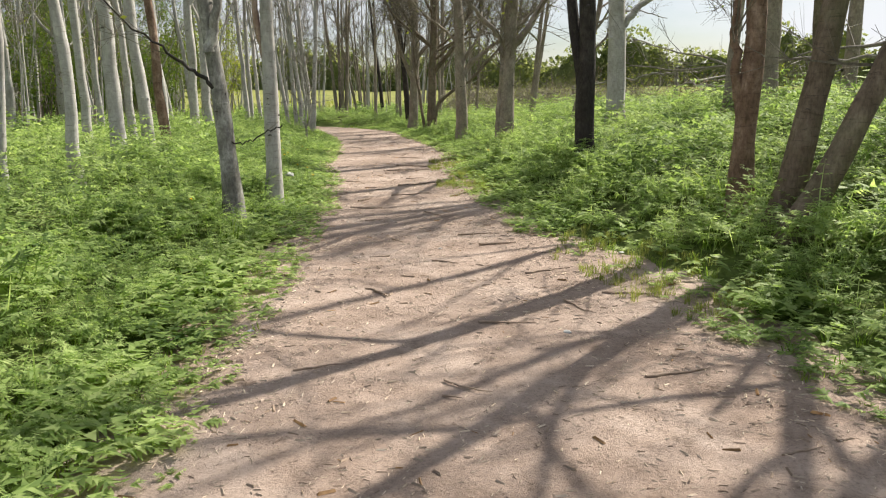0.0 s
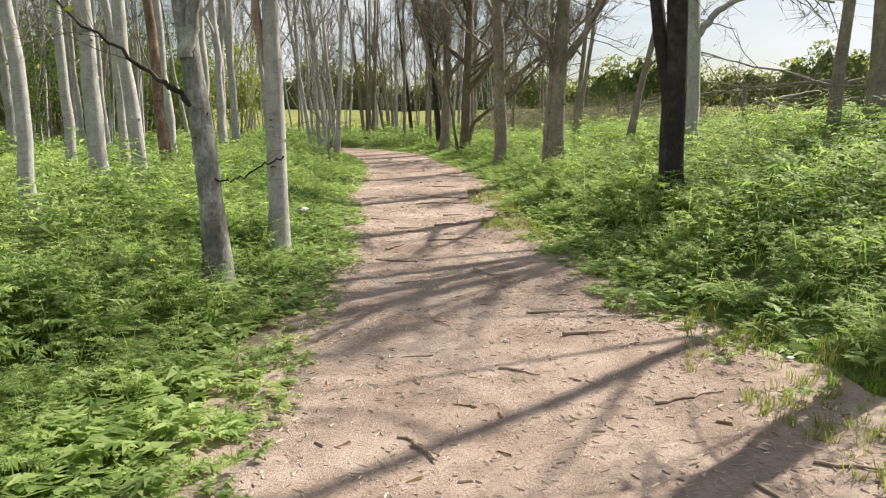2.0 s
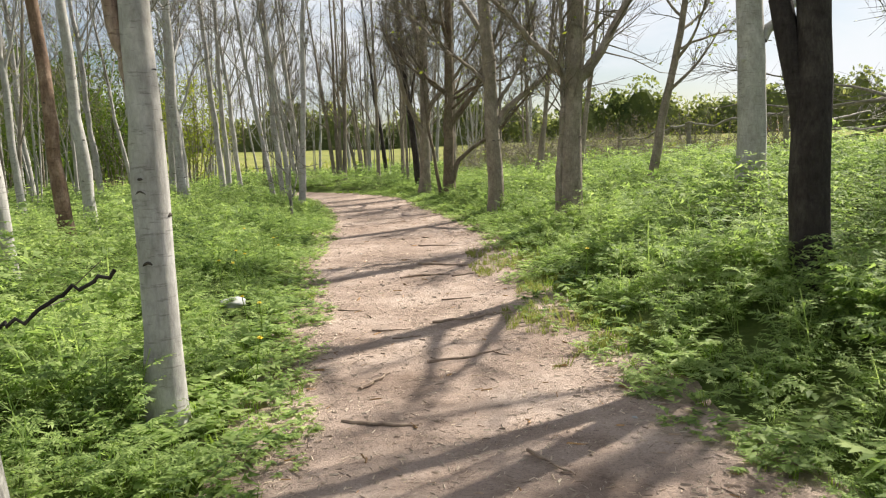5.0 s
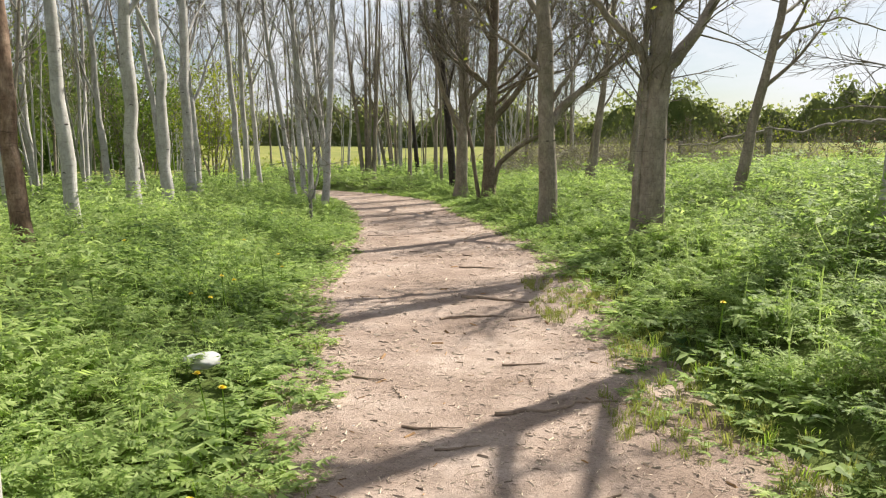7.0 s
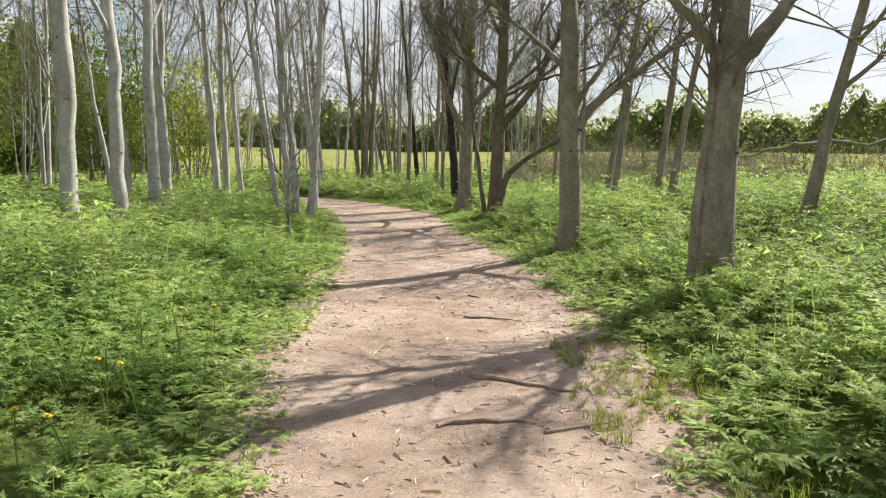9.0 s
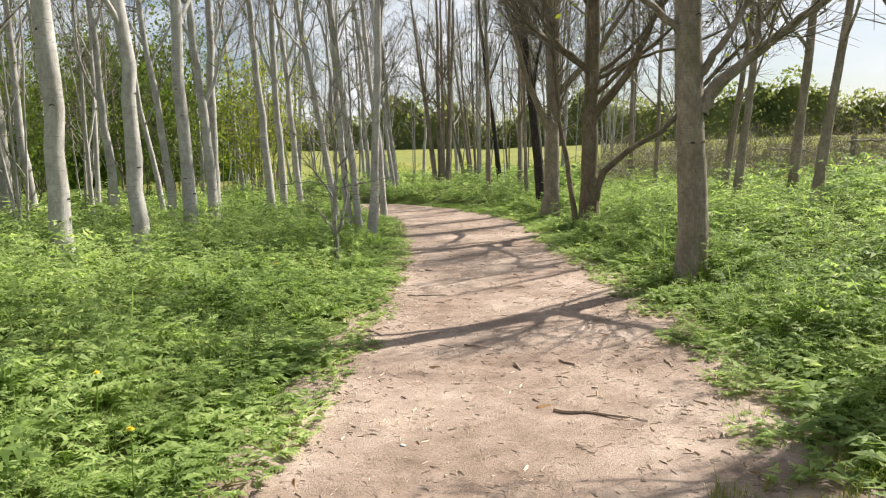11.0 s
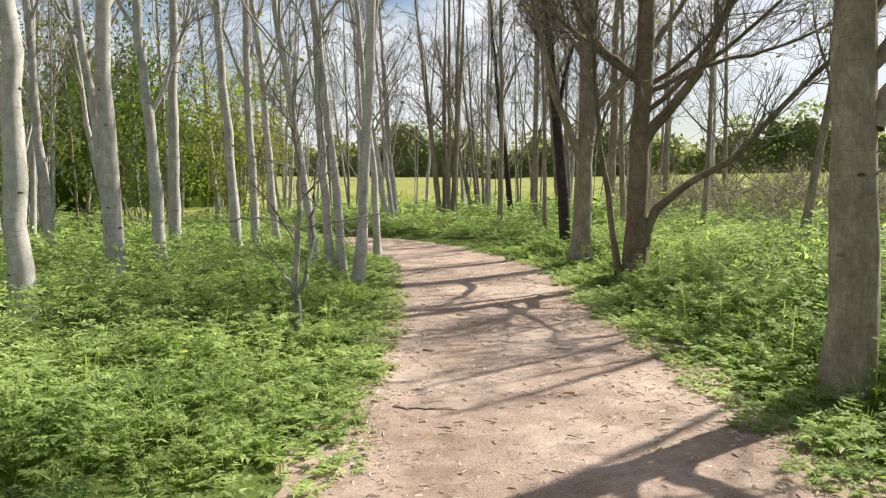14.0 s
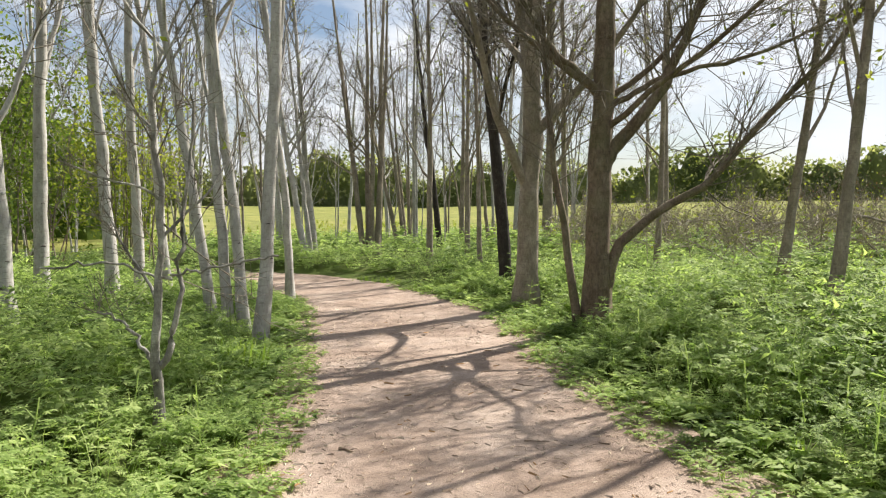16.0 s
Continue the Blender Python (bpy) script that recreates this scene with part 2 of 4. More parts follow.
# ---- the lie of the land ----
EDGE_L = np.array([(1.2, -40), (0.3, -8), (-0.45, -3), (-0.88, 0.1), (-1.12, 1.15), (-1.32, 2.1), (-1.47, 3.6), (-1.81, 5.0), (-2.05, 6.4), (-2.28, 7.8),
                   (-2.75, 9.9), (-3.05, 11.1), (-3.55, 12.8), (-4.1, 14.4), (-4.5, 16), (-4.9, 18.2), (-5.35, 20.5), (-5.9, 22.2), (-6.6, 24.9),
                   (-7.8, 28.2), (-9.2, 32.0), (-10.1, 33.6), (-13.0, 36.5), (-17.0, 38.8), (-30, 42)])
EDGE_R = np.array([(5.0, -40), (4.0, -8), (3.1, -3), (2.6, 0.3), (2.33, 1.25), (2.1, 2.0), (1.73, 3.65), (1.1, 5.2), (0.55, 6.2), (0.2, 7.65), (-0.08, 8.9),
                   (-0.38, 9.9), (-0.78, 11.25), (-0.98, 12.8), (-1.2, 14), (-1.35, 15.3), (-1.6, 17.2), (-1.7, 18.3), (-1.95, 19.2), (-2.4, 20.9),
                   (-2.95, 22.5), (-3.5, 24.5), (-4.1, 26), (-4.65, 28.2), (-5.4, 31), (-6.6, 33.2), (-8.6, 36.2), (-12, 39.5), (-17, 41.5), (-30, 44.8)])


def edges(y):
    return np.interp(y, EDGE_L[:, 1], EDGE_L[:, 0]), np.interp(y, EDGE_R[:, 1], EDGE_R[:, 0])


def off_path(x, y):
    """How far a place lies beyond the path's left and right edge (below 0: inside)."""
    el, er = edges(y)
    return (el - x) * 0.93, (x - er) * 0.93


def wave(x, y, k, s):
    return (np.sin(x * k + s) * np.cos(y * k * 1.13 + 2.1 * s) + 0.6 * np.sin(x * k * 2.3 - y * k * 1.9 + s * 3.7) + 0.35 * np.sin(x * k * 4.9 + y * k * 4.3 + s * 1.3)) / 1.95


def land(x, y):
    x, y = np.asarray(x, float), np.asarray(y, float)
    l, r = off_path(x, y)
    z = 0.02895 * 14 * np.tanh((x + 1.6) / 14) + 0.00653 * (np.clip(y, -30, 50) - 7.6)
    z = z + (0.44 - 0.14 * smooth01((y - 13) / 9)) * smooth01((l + 0.1) / 3.8)
    z = z + (0.85 - 0.55 * smooth01((y - 22) / 16)) * smooth01((r + 0.1) / 7.0) + 0.15 * (1 - smooth01((y - 13) / 8)) * smooth01(r / 1.8)
    z = z + 0.06 * wave(x, y, 0.8, 1.0) * smooth01((np.maximum(l, r)) / 1.5)
    far = np.hypot(x + 3, y - 18)
    z = z + 0.028 * np.clip(far - 42, 0, 160)
    return z


def path_z(x, y):
    x, y = np.asarray(x, float), np.asarray(y, float)
    el, er = edges(y)
    u = np.clip((x - el) / (er - el), 0, 1)
    dip = -0.03 * np.sin(np.pi * u)
    return land(x, y) + 0.012 + dip * 0.6 + 0.012 * wave(x, y, 2.1, 0.4) + 0.006 * wave(x, y, 7.3, 2.4)


def axis(lo, a, b, hi, step):
    near = np.arange(a, b + 1e-6, step)
    grow = step * 1.22 ** np.arange(1, 60)
    left, right = a - np.cumsum(grow), b + np.cumsum(grow)
    return np.concatenate([[lo], left[left > lo][::-1], near, right[right < hi], [hi]])


def sheet(xs, ys, zf):
    gx, gy = np.meshgrid(xs, ys)
    v = np.stack([gx.ravel(), gy.ravel(), zf(gx, gy).ravel()], -1)
    nx, ny = len(xs), len(ys)
    i = (np.arange(ny - 1)[:, None] * nx + np.arange(nx - 1)[None]).ravel()
    return v, np.stack([i, i + 1, i + nx + 1, i + nx], -1)


def ground_z(x, y):
    l, r = off_path(x, y)
    return land(x, y) - 0.06 * smooth01((0.5 - np.maximum(l, r)) / 0.3)


gv, gf = sheet(axis(-2500, -20, 10, 2500, 0.36), axis(-2500, -8, 48, 2500, 0.36), ground_z)
ground = part("ground", gv, gf, SOIL, smooth=True)
tagged(ground, "dark woodland soil under low green plants", "ground", kind="structure")

# the trodden path, a strip with a ragged rim that sinks into the soil at both sides
py = np.arange(-12, 43.0, 0.1)
pu = np.linspace(-0.24, 1.24, 52)
el, er = edges(py)
jit_l = 0.10 * wave(py, py * 0, 2.7, 0.3) + 0.05 * wave(py, py * 0, 9.0, 1.1)
jit_r = 0.10 * wave(py, py * 0, 2.4, 2.3) + 0.05 * wave(py, py * 0, 8.1, 0.2)
pxs = (el + jit_l)[:, None] + pu[None] * ((er + jit_r) - (el + jit_l))[:, None]
pys = np.repeat(py[:, None], len(pu), 1)
rim = np.maximum(-pu, pu - 1)[None]
pz = path_z(pxs, pys) - np.clip(rim, 0, 1) * 0.30
i0 = (np.arange(len(py) - 1)[:, None] * len(pu) + np.arange(len(pu) - 1)[None]).ravel()
footpath = part("path", np.stack([pxs.ravel(), pys.ravel(), pz.ravel()], -1), np.stack([i0, i0 + 1, i0 + len(pu) + 1, i0 + len(pu)], -1), EARTH, smooth=True)
tagged(footpath, "trodden pinkish-brown earth footpath strewn with wood chips", "path", kind="structure")


# open field beyond the trees
def field_z(x, y):
    x, y = np.asarray(x, float), np.asarray(y, float)
    inside = np.minimum(y - 57 + 0.25 * np.abs(x + 8), 400)
    inside = np.maximum(inside, np.minimum((x - 9.5 + 0.28 * (y - 16)) * 0.9, y + 60))
    return land(x, y) + np.where(inside > 0, 0.06 + 0.22 * smooth01(inside / 4), -0.6)


fv, ff = sheet(axis(-240, -24, 40, 260, 1.0), axis(-50, -20, 90, 260, 1.0), field_z)
field = part("field", fv, ff, MEADOW, smooth=True)
tagged(field, "open sunlit yellow-green meadow beyond the trees", "field", kind="structure")


# ---- trees ----
def curve_pts(rng, start, direction, length, k, wobble, up=0.0):
    p, d = np.array(start, float), np.array(direction, float)
    d /= np.linalg.norm(d)
    out, step = [p.copy()], length / (k - 1)
    for _ in range(k - 1):
        d = d + rng.normal(size=3) * wobble + np.array([0, 0, up])
        d /= np.linalg.norm(d)
        p = p + d * step
        out.append(p.copy())
    return np.array(out)


def twigs_on(rng, heap, pts, radius, count, length, level, tips):
    """Side shoots along a limb; tips collects where leaves may grow."""
    for _ in range(count):
        f = rng.uniform(0.25, 1.0)
        at = f * (len(pts) - 1)
        i = min(int(at), len(pts) - 2)
        p = pts[i] + (pts[i + 1] - pts[i]) * (at - i)
        along = pts[i + 1] - pts[i]
        along /= np.linalg.norm(along) + 1e-9
        d = along * 0.7 + rng.normal(size=3) * 0.55 + np.array([0, 0, 0.22])
        ln = length * rng.uniform(0.5, 1.25) * (1.15 - 0.6 * f)
        tw = curve_pts(rng, p, d, ln, 4 if level else 2, 0.16, 0.04)
        r = min(max(radius * (0.42 if level else 0.45), 0.003), 0.016 if level else 0.0055)
        heap.tube(tw, np.linspace(r, max(r * 0.25, 0.002), len(tw)), 3)
        tips.append(tw[-1])
        tips.append(tw[-2])
        if level:
            twigs_on(rng, heap, tw, r, rng.integers(6, 11), length * 0.5, level - 1, tips)


def leaf_cards(rng, heap, tips, count, size):
    if not tips or not count:
        return
    tips = np.array(tips)
    c = tips[rng.integers(0, len(tips), count)] + rng.normal(size=(count, 3)) * 0.07
    a = rng.normal(size=(count, 3))
    a /= np.linalg.norm(a, axis=1)[:, None]
    b = np.cross(a, rng.normal(size=(count, 3)))
    b /= np.linalg.norm(b, axis=1)[:, None] + 1e-9
    s = size * rng.uniform(0.6, 1.3, (count, 1))
    v = np.stack([c - a * s, c + b * s * 0.55, c + a * s, c - b * s * 0.55], 1).reshape(-1, 3)
    heap.add(v, np.arange(count * 4).reshape(-1, 4))


def tree(seed, dia, height, lean=(0.0, 0.0), bark=None, label="", fork=0.0, stems=1, limbs=7, first=0.35, leaves=60, wobble=0.03, sweep=0.0,
         spread=0.9, twiggy=1.0, base=1.0, limb_list=(), limb_paths=(), category="tree", leaf_size=0.045, scars=0):
    """A tree that stands at the origin. fork: height at which the trunk parts in two; stems: trunks from one stool;
    limb_list: (height, direction x y z, length, radius) of limbs that show clearly."""
    rng = np.random.default_rng(seed)
    bark = bark or PALE
    root = new("tree")
    tips, crown = [], Heap()
    for s in range(stems):
        sway = np.array([lean[0], lean[1], 1.0])
        start = np.array([0.0, 0.0, -0.35])
        if stems > 1:
            ang = 2 * np.pi * s / stems + rng.uniform(-0.4, 0.4)
            start[:2] += np.array([np.cos(ang), np.sin(ang)]) * dia * 0.8
            sway[:2] += np.array([np.cos(ang), np.sin(ang)]) * rng.uniform(0.03, 0.16)
        h = height * (1 if s == 0 else rng.uniform(0.7, 1.0))
        k = 26
        zs = np.linspace(0, 1, k)
        bend = np.cumsum(rng.normal(size=(k, 2)) * wobble * h / k, axis=0)
        pts = start + np.outer(zs * (h + 0.35), sway)
        pts[:, :2] += bend + np.outer(sweep * np.sin(zs * np.pi * 1.5) * np.exp(-zs * 2), [1.0, 0.25])
        rad = dia / 2 * (1 - 0.72 * zs ** 0.9)
        rad = rad * (1 + 0.5 * base * np.exp(-np.maximum(zs * (h + 0.35) - 0.3, 0) / 0.22)) * (1 if stems == 1 else rng.uniform(0.6, 0.95))
        rad = rad * (1 + 0.045 * rng.normal(size=k))
        tr = Heap()
        tr.tube(pts, rad, 11 if dia > 0.12 else 7, 0.03, rng)
        for _ in range(5):       # knots and branch collars
            i = rng.integers(3, k // 2)
            d = rng.normal(size=3) * [1, 1, 0.1]
            d /= np.linalg.norm(d)
            tr.tube(np.array([pts[i] + d * rad[i] * 0.6, pts[i] + d * rad[i] * 1.12]), [rad[i] * 0.38, rad[i] * 0.2], 6, cap=True)
        part("trunk", tr.verts(), tr.faces(), bark, root, smooth=True)
        for q in range(scars if s == 0 else 0):       # old branch scars, dark arched welts on the bark
            zq = rng.uniform(0.5, 3.6)
            fq = (zq + 0.35) / (h + 0.35) * (k - 1)
            c0 = np.array([np.interp(fq, np.arange(k), pts[:, c]) for c in range(3)])
            rq, aq = float(np.interp(fq, np.arange(k), rad)), rng.uniform(0, 2 * np.pi)
            wq = np.linspace(-1, 1, 7)
            sq = rng.uniform(0.15, 0.42)
            wp = np.stack([c0[0] + np.cos(aq + wq * sq) * rq * 0.985, c0[1] + np.sin(aq + wq * sq) * rq * 0.985, c0[2] - np.abs(wq) ** 1.5 * rq * rng.uniform(0.0, 0.25)], -1)
            wh = Heap()
            wh.tube(wp, rq * rng.uniform(0.04, 0.11) * np.sqrt(np.clip(1.03 - wq ** 2, 0, 1)), 6)
            part("branch_scar", wh.verts(), wh.faces(), SCAR, root, "dark arched scar", smooth=True)
        specs = []
        for q in range(limbs if s == 0 else max(2, limbs // 2)):
            f = first + (0.97 - first) * (q + rng.uniform(0, 0.8)) / limbs
            ang = rng.uniform(0, 2 * np.pi)
            specs.append((f * h, (np.cos(ang) * spread, np.sin(ang) * spread, rng.uniform(0.5, 1.3)), h * rng.uniform(0.22, 0.38) * (1.15 - 0.6 * f), 0.0))
        if s == 0:
            specs += list(limb_list)
            if fork:
                specs.append((fork, (spread * 0.35, 0.1, 1.0), h - fork, dia * 0.33))
        if s == 0:
            for way, r0, *other in limb_paths:
                lp = np.array([(u * 0.975, u * 0.2, w) for u, w in way], float)
                f = np.linspace(0, 1, 22) * (len(lp) - 1)
                lp = np.stack([np.interp(f, np.arange(len(lp)), lp[:, c]) for c in range(3)], -1)
                lp[1:-1] = (lp[:-2] + 2 * lp[1:-1] + lp[2:]) / 4
                lp = lp + rng.normal(size=lp.shape) * 0.012
                lh = Heap()
                lh.tube(lp, np.linspace(r0, max(r0 * 0.3, 0.008), 22), 8, 0.03, rng)
                part("branch", lh.verts(), lh.faces(), other[0] if other else bark, root, "peeling pinkish stem" if other and other[0] is PINK else "", smooth=True)
                twigs_on(rng, crown, lp[6:], r0 * 0.45, max(2, int(20 * twiggy * min(1, r0 / 0.06))), min(1.4, 30 * r0), 1 if r0 > 0.015 else 0, tips)
        for z0, d, ln, r0 in specs:
            i = int(np.clip((z0 + 0.35) / (h + 0.35) * (k - 1), 0, k - 2))
            r = r0 or max(rad[i] * 0.5, 0.012)
            lp = curve_pts(rng, pts[i], d, ln, 11, 0.10, 0.05)
            lr = np.linspace(r, max(r * 0.22, 0.006), 11)
            lh = Heap()
            lh.tube(lp, lr, 7 if r > 0.03 else 5)
            part("branch", lh.verts(), lh.faces(), bark, root, smooth=True)
            twigs_on(rng, crown, lp, r * 0.55, int(12 * twiggy), min(1.8, ln * 0.45), 1, tips)
        twigs_on(rng, crown, pts[int(k * first):], rad[-1] * 1.6, int(10 * twiggy), 1.4, 1, tips)
    if crown.n:
        part("crown", crown.verts(), crown.faces(), TWIG if bark is not DARK else DARK, root, "bare twigs just coming into leaf")
    lf = Heap()
    leaf_cards(rng, lf, tips, leaves, leaf_size)
    if lf.n:
        part("foliage", lf.verts(), lf.faces(), SPRING, root, "sparse fresh yellow-green leaves")
    tagged(root, label, category)
    return root


def stand(ob, x, y, turn=0.0):
    ob.matrix_basis = pose(x, y, float(land(x, y)), 0, 0, turn)
    return ob


PALE_L = "slender tree with smooth pale grey bark standing in cow parsley"
GREY_L = "grey-brown tree with spreading bare limbs on the grassy bank"
# x, y, trunk diameter, lean x, lean y, height
LEFT = [(-6.06, 6.45, .13, .03, .0, 9), (-5.93, 7.92, .19, -.05, .0, 11), (-6.72, 10.4, .29, -.04, .0, 13), (-6.95, 11.95, .25, -.03, .0, 12.5),
        (-8.4, 12.3, .2, -.06, .0, 12), (-7.9, 13.1, .17, -.08, .0, 11.5), (-9.72, 18.2, .26, -.06, .01, 13), (-9.7, 20.1, .31, .0, .0, 13),
        (-10.4, 22.5, .29, -.045, .0, 12), (-11.0, 24.9, .29, -.02, .0, 12), (-12.0, 27.4, .24, -.06, -.015, 11), (-13.07, 27.4, .2, -.09, .0, 11),
        (-15.2, 30.1, .17, -.14, -.04, 9), (-16.9, 37.0, .2, -.06, -.03, 10),
        (-11.5, 29.2, .23, -.05, -.01, 12), (-11.9, 30.6, .21, .0, .0, 12), (-11.65, 31.2, .20, -.08, -.015, 11), (-9.6, 29.0, .19, -.13, -.025, 10),
        (-9.22, 28.72, .18, -.05, -.01, 11), (-8.95, 28.72, .19, -.078, -.015, 11), (-8.4, 27.93, .22, .06, .015, 12), (-16.92, 34.5, .14, -.02, .0, 11),
        (-20.1, 29.6, .4, .0, .0, 13), (-13.5, 21.4, .22, -.05, .0, 11), (-15.8, 28.9, .24, -.07, .0, 12), (-18.1, 28.6, .26, -.02, .0, 12),
        (-16.5, 21.0, .3, .03, .0, 12), (-14.2, 31.0, .3, .02, .0, 12), (-9.96, 33.2, .2, -.08, -.015, 11),
        (-13.15, 42.8, .26, -.17, -.03, 10), (-13.45, 44.4, .27, -.07, -.01, 11), (-13.3, 43.6, .2, -.12, .0, 9)]
for i, (x, y, d, lx, ly, h) in enumerate(LEFT):
    tagged(stand(tree(100 + i, d, h, (lx, ly), PALE, PALE_L, limbs=7, first=0.27, leaves=40, spread=0.45, twiggy=1.1, wobble=0.05, scars=9 if d > 0.16 else 3), x, y), group="pale trees beside the path")
stand(tree(4, .24, 11, (-.05, .0), RED, "tree with rust-brown peeling bark among pale trees", limbs=6, first=0.35, leaves=40, spread=0.5, wobble=0.05, scars=4), -7.97, 14.75)

stand(tree(1, .235, 9.5, (-.11, .0), LICHEN, "crooked tree with lichen-mottled bark and a swollen foot", sweep=0.10, limbs=6, first=0.4, base=1.3,
           scars=6,
           limb_paths=[([(-0.22, 2.05), (-0.14, 2.35), (-0.08, 2.8), (0.05, 3.6), (0.1, 5.5)], 0.07), ([(-0.06, 1.55), (-0.3, 1.75), (-0.62, 1.98), (-0.9, 2.2), (-1.5, 2.7)], 0.028, DARK), ([(-0.02, 1.0), (0.15, 0.98), (0.35, 1.1), (0.6, 1.2)], 0.008, DARK)]), -2.93, 6.32)
stand(tree(2, .23, 11, (-.015, .0), PALE, "pale twin-stemmed tree with peeling pinkish bark on one stem", limbs=6, first=0.45, scars=12,
           limb_paths=[([(0.0, 1.8), (-0.07, 2.1), (-0.15, 2.45), (-0.2, 3.2), (-0.3, 5.0), (-0.35, 7.0)], 0.07, PINK)]), -3.06, 8.12)
stand(tree(3, .10, 3.2, (.0, .0), LICHEN, "small forked sapling with bare lichened twigs", limbs=5, first=0.3, leaves=10, twiggy=0.8, wobble=0.14,
           limb_paths=[([(0, 0.5), (-0.12, 0.75), (-0.26, 0.95), (-0.5, 1.05)], 0.02), ([(0.02, 0.6), (0.14, 1.0), (0.2, 1.8), (0.3, 2.7)], 0.03), ([(0.1, 1.3), (-0.4, 1.45), (-0.95, 1.4)], 0.011), ([(0.1, 1.35), (0.5, 1.4), (0.95, 1.5)], 0.011)]), -7.17, 23.23)

RIGHT = [(4.4, 13.7, .24, .03, .0, 10), (5.4, 14.6, .4, -.01, .0, 12), (7.6, 16.2, .34, .0, .0, 11), (2.42, 15.65, .48, -.01, .0, 12)]
for i, (x, y, d, lx, ly, h) in enumerate(RIGHT):
    stand(tree(200 + i, d, h, (lx, ly), GREY if i != 3 else PALE, GREY_L, limbs=8, first=0.3, leaves=260, spread=1.0,
               limb_paths=[([(0.1, 2.4), (0.4, 2.8), (0.9, 3.1), (1.7, 3.2), (2.7, 3.0)], 0.08)] if i == 3 else ()), x, y)
stand(tree(11, .25, 8.5, (-.02, .0), RED, "tree with split reddish peeling bark", limbs=5, first=0.4, leaves=60, wobble=0.05, base=1.0,
           limb_paths=[([(-0.03, 0.9), (-0.12, 1.25), (-0.17, 1.7), (-0.15, 2.4), (-0.1, 4.0)], 0.06)]), 2.73, 5.6)
stand(tree(12, .26, 9, (.17, .02), BROWN, "leaning brown-barked tree at the path's edge", limbs=8, first=0.3, leaves=80, twiggy=0.8, scars=3), 2.86, 4.88)
stand(tree(13, .24, 9, (.43, .06), BROWN, "strongly leaning brown-barked tree", limbs=8, first=0.3, leaves=80, twiggy=0.8, scars=3,
           limb_paths=[([(0.2, 0.0), (0.5, 0.6), (0.85, 1.5), (1.35, 2.7), (1.9, 4.5)], 0.085)]), 2.72, 4.45)
stand(tree(14, .34, 10, (-.035, .0), DARK, "dark twin-stemmed tree with blackish bark", limbs=7, first=0.35, leaves=80, base=0.5,
           limb_list=[(1.25, (0.07, 0.0, 1.0), 6.5, 0.11)]), 1.46, 10.2)
stand(tree(15, .42, 11, (.03, .0), GREY, "stout forked tree with two trunks grown together", limbs=8, first=0.36, leaves=200, spread=1.0, twiggy=1.7, scars=6,
           limb_paths=[([(0.02, 2.4), (0.3, 2.7), (0.6, 3.1), (1.3, 4.4), (1.9, 5.8)], 0.12), ([(0.0, 2.55), (-0.35, 2.95), (-0.9, 3.5), (-1.7, 4.4)], 0.085),
                       ([(-0.22, -0.2), (-0.2, 0.8), (-0.13, 1.8), (-0.12, 3.0), (-0.15, 4.6)], 0.085)]), -.17, 17.75)
stand(tree(16, .41, 12, (-.035, .0), GREY, "straight grey-brown tree forking above head height", limbs=9, first=0.34, leaves=200, spread=1.0, twiggy=1.7, scars=6,
           limb_paths=[([(0.05, 2.1), (0.2, 2.4), (0.45, 2.6), (1.0, 3.05), (1.8, 3.6), (2.9, 4.7)], 0.10), ([(0.0, 2.5), (0.3, 2.95), (0.6, 3.4), (0.9, 4.3)], 0.06),
                       ([(0.0, 2.9), (-0.5, 3.4), (-1.2, 3.9), (-2.0, 4.8)], 0.055)]), -1.74, 22.1)
stand(tree(17, .23, 7.5, (.2, .03), GREY, "leaning slim tree beside the fence", limbs=9, first=0.28, leaves=300, twiggy=1.1,
           limb_paths=[([(0.6, 3.0), (1.0, 3.2), (1.8, 3.45), (2.8, 3.2)], 0.035)]), 1.62, 21.05)
stand(tree(18, .19, 8, (.13, .03), GREY, "slim leaning tree with fresh leaves", limbs=9, first=0.28, leaves=260, twiggy=0.7), -0.86, 30.5)
stand(tree(19, .19, 8, (.10, .03), GREY, "slim leaning tree with fresh leaves", limbs=9, first=0.28, leaves=260, twiggy=0.7), -0.77, 28.1)
stand(tree(20, .22, 9, (.1, .02), GREY, "slim tree behind the fence", limbs=4, first=0.35, leaves=90, twiggy=0.4), 0.3, 28.4)
stand(tree(30, .2, 8, (.12, .0), GREY, "slim tree behind the fence", limbs=4, first=0.35, leaves=90, twiggy=0.3), 0.36, 26.2)
stand(tree(21, .42, 11, (.02, .0), BROWN, "old tree with a split reddish trunk and long arching limbs", limbs=9, first=0.3, leaves=140, spread=1.1, twiggy=2.6,
           limb_paths=[([(0.1, 0.5), (0.25, 1.15), (0.8, 1.65), (1.65, 2.1), (2.25, 2.85), (3.5, 4.1), (4.3, 5.3)], 0.085),
                       ([(0.05, 2.3), (0.35, 2.75), (0.9, 3.4), (1.4, 4.5), (2.0, 6.2)], 0.12), ([(-0.25, -0.2), (-0.4, 0.9), (-0.62, 2.2), (-0.75, 3.6), (-0.9, 5.2)], 0.07),
                       ([(0.0, 3.1), (0.9, 3.6), (2.2, 3.9), (3.8, 4.6)], 0.05), ([(0.0, 3.4), (-0.7, 4.0), (-1.3, 5.0), (-1.6, 6.5)], 0.06)],
           limb_list=[(3.0, (0.9, -0.3, 0.5), 4.5, 0.05), (3.6, (0.8, 0.5, 0.5), 4.5, 0.05)]), -3.65, 28.95)
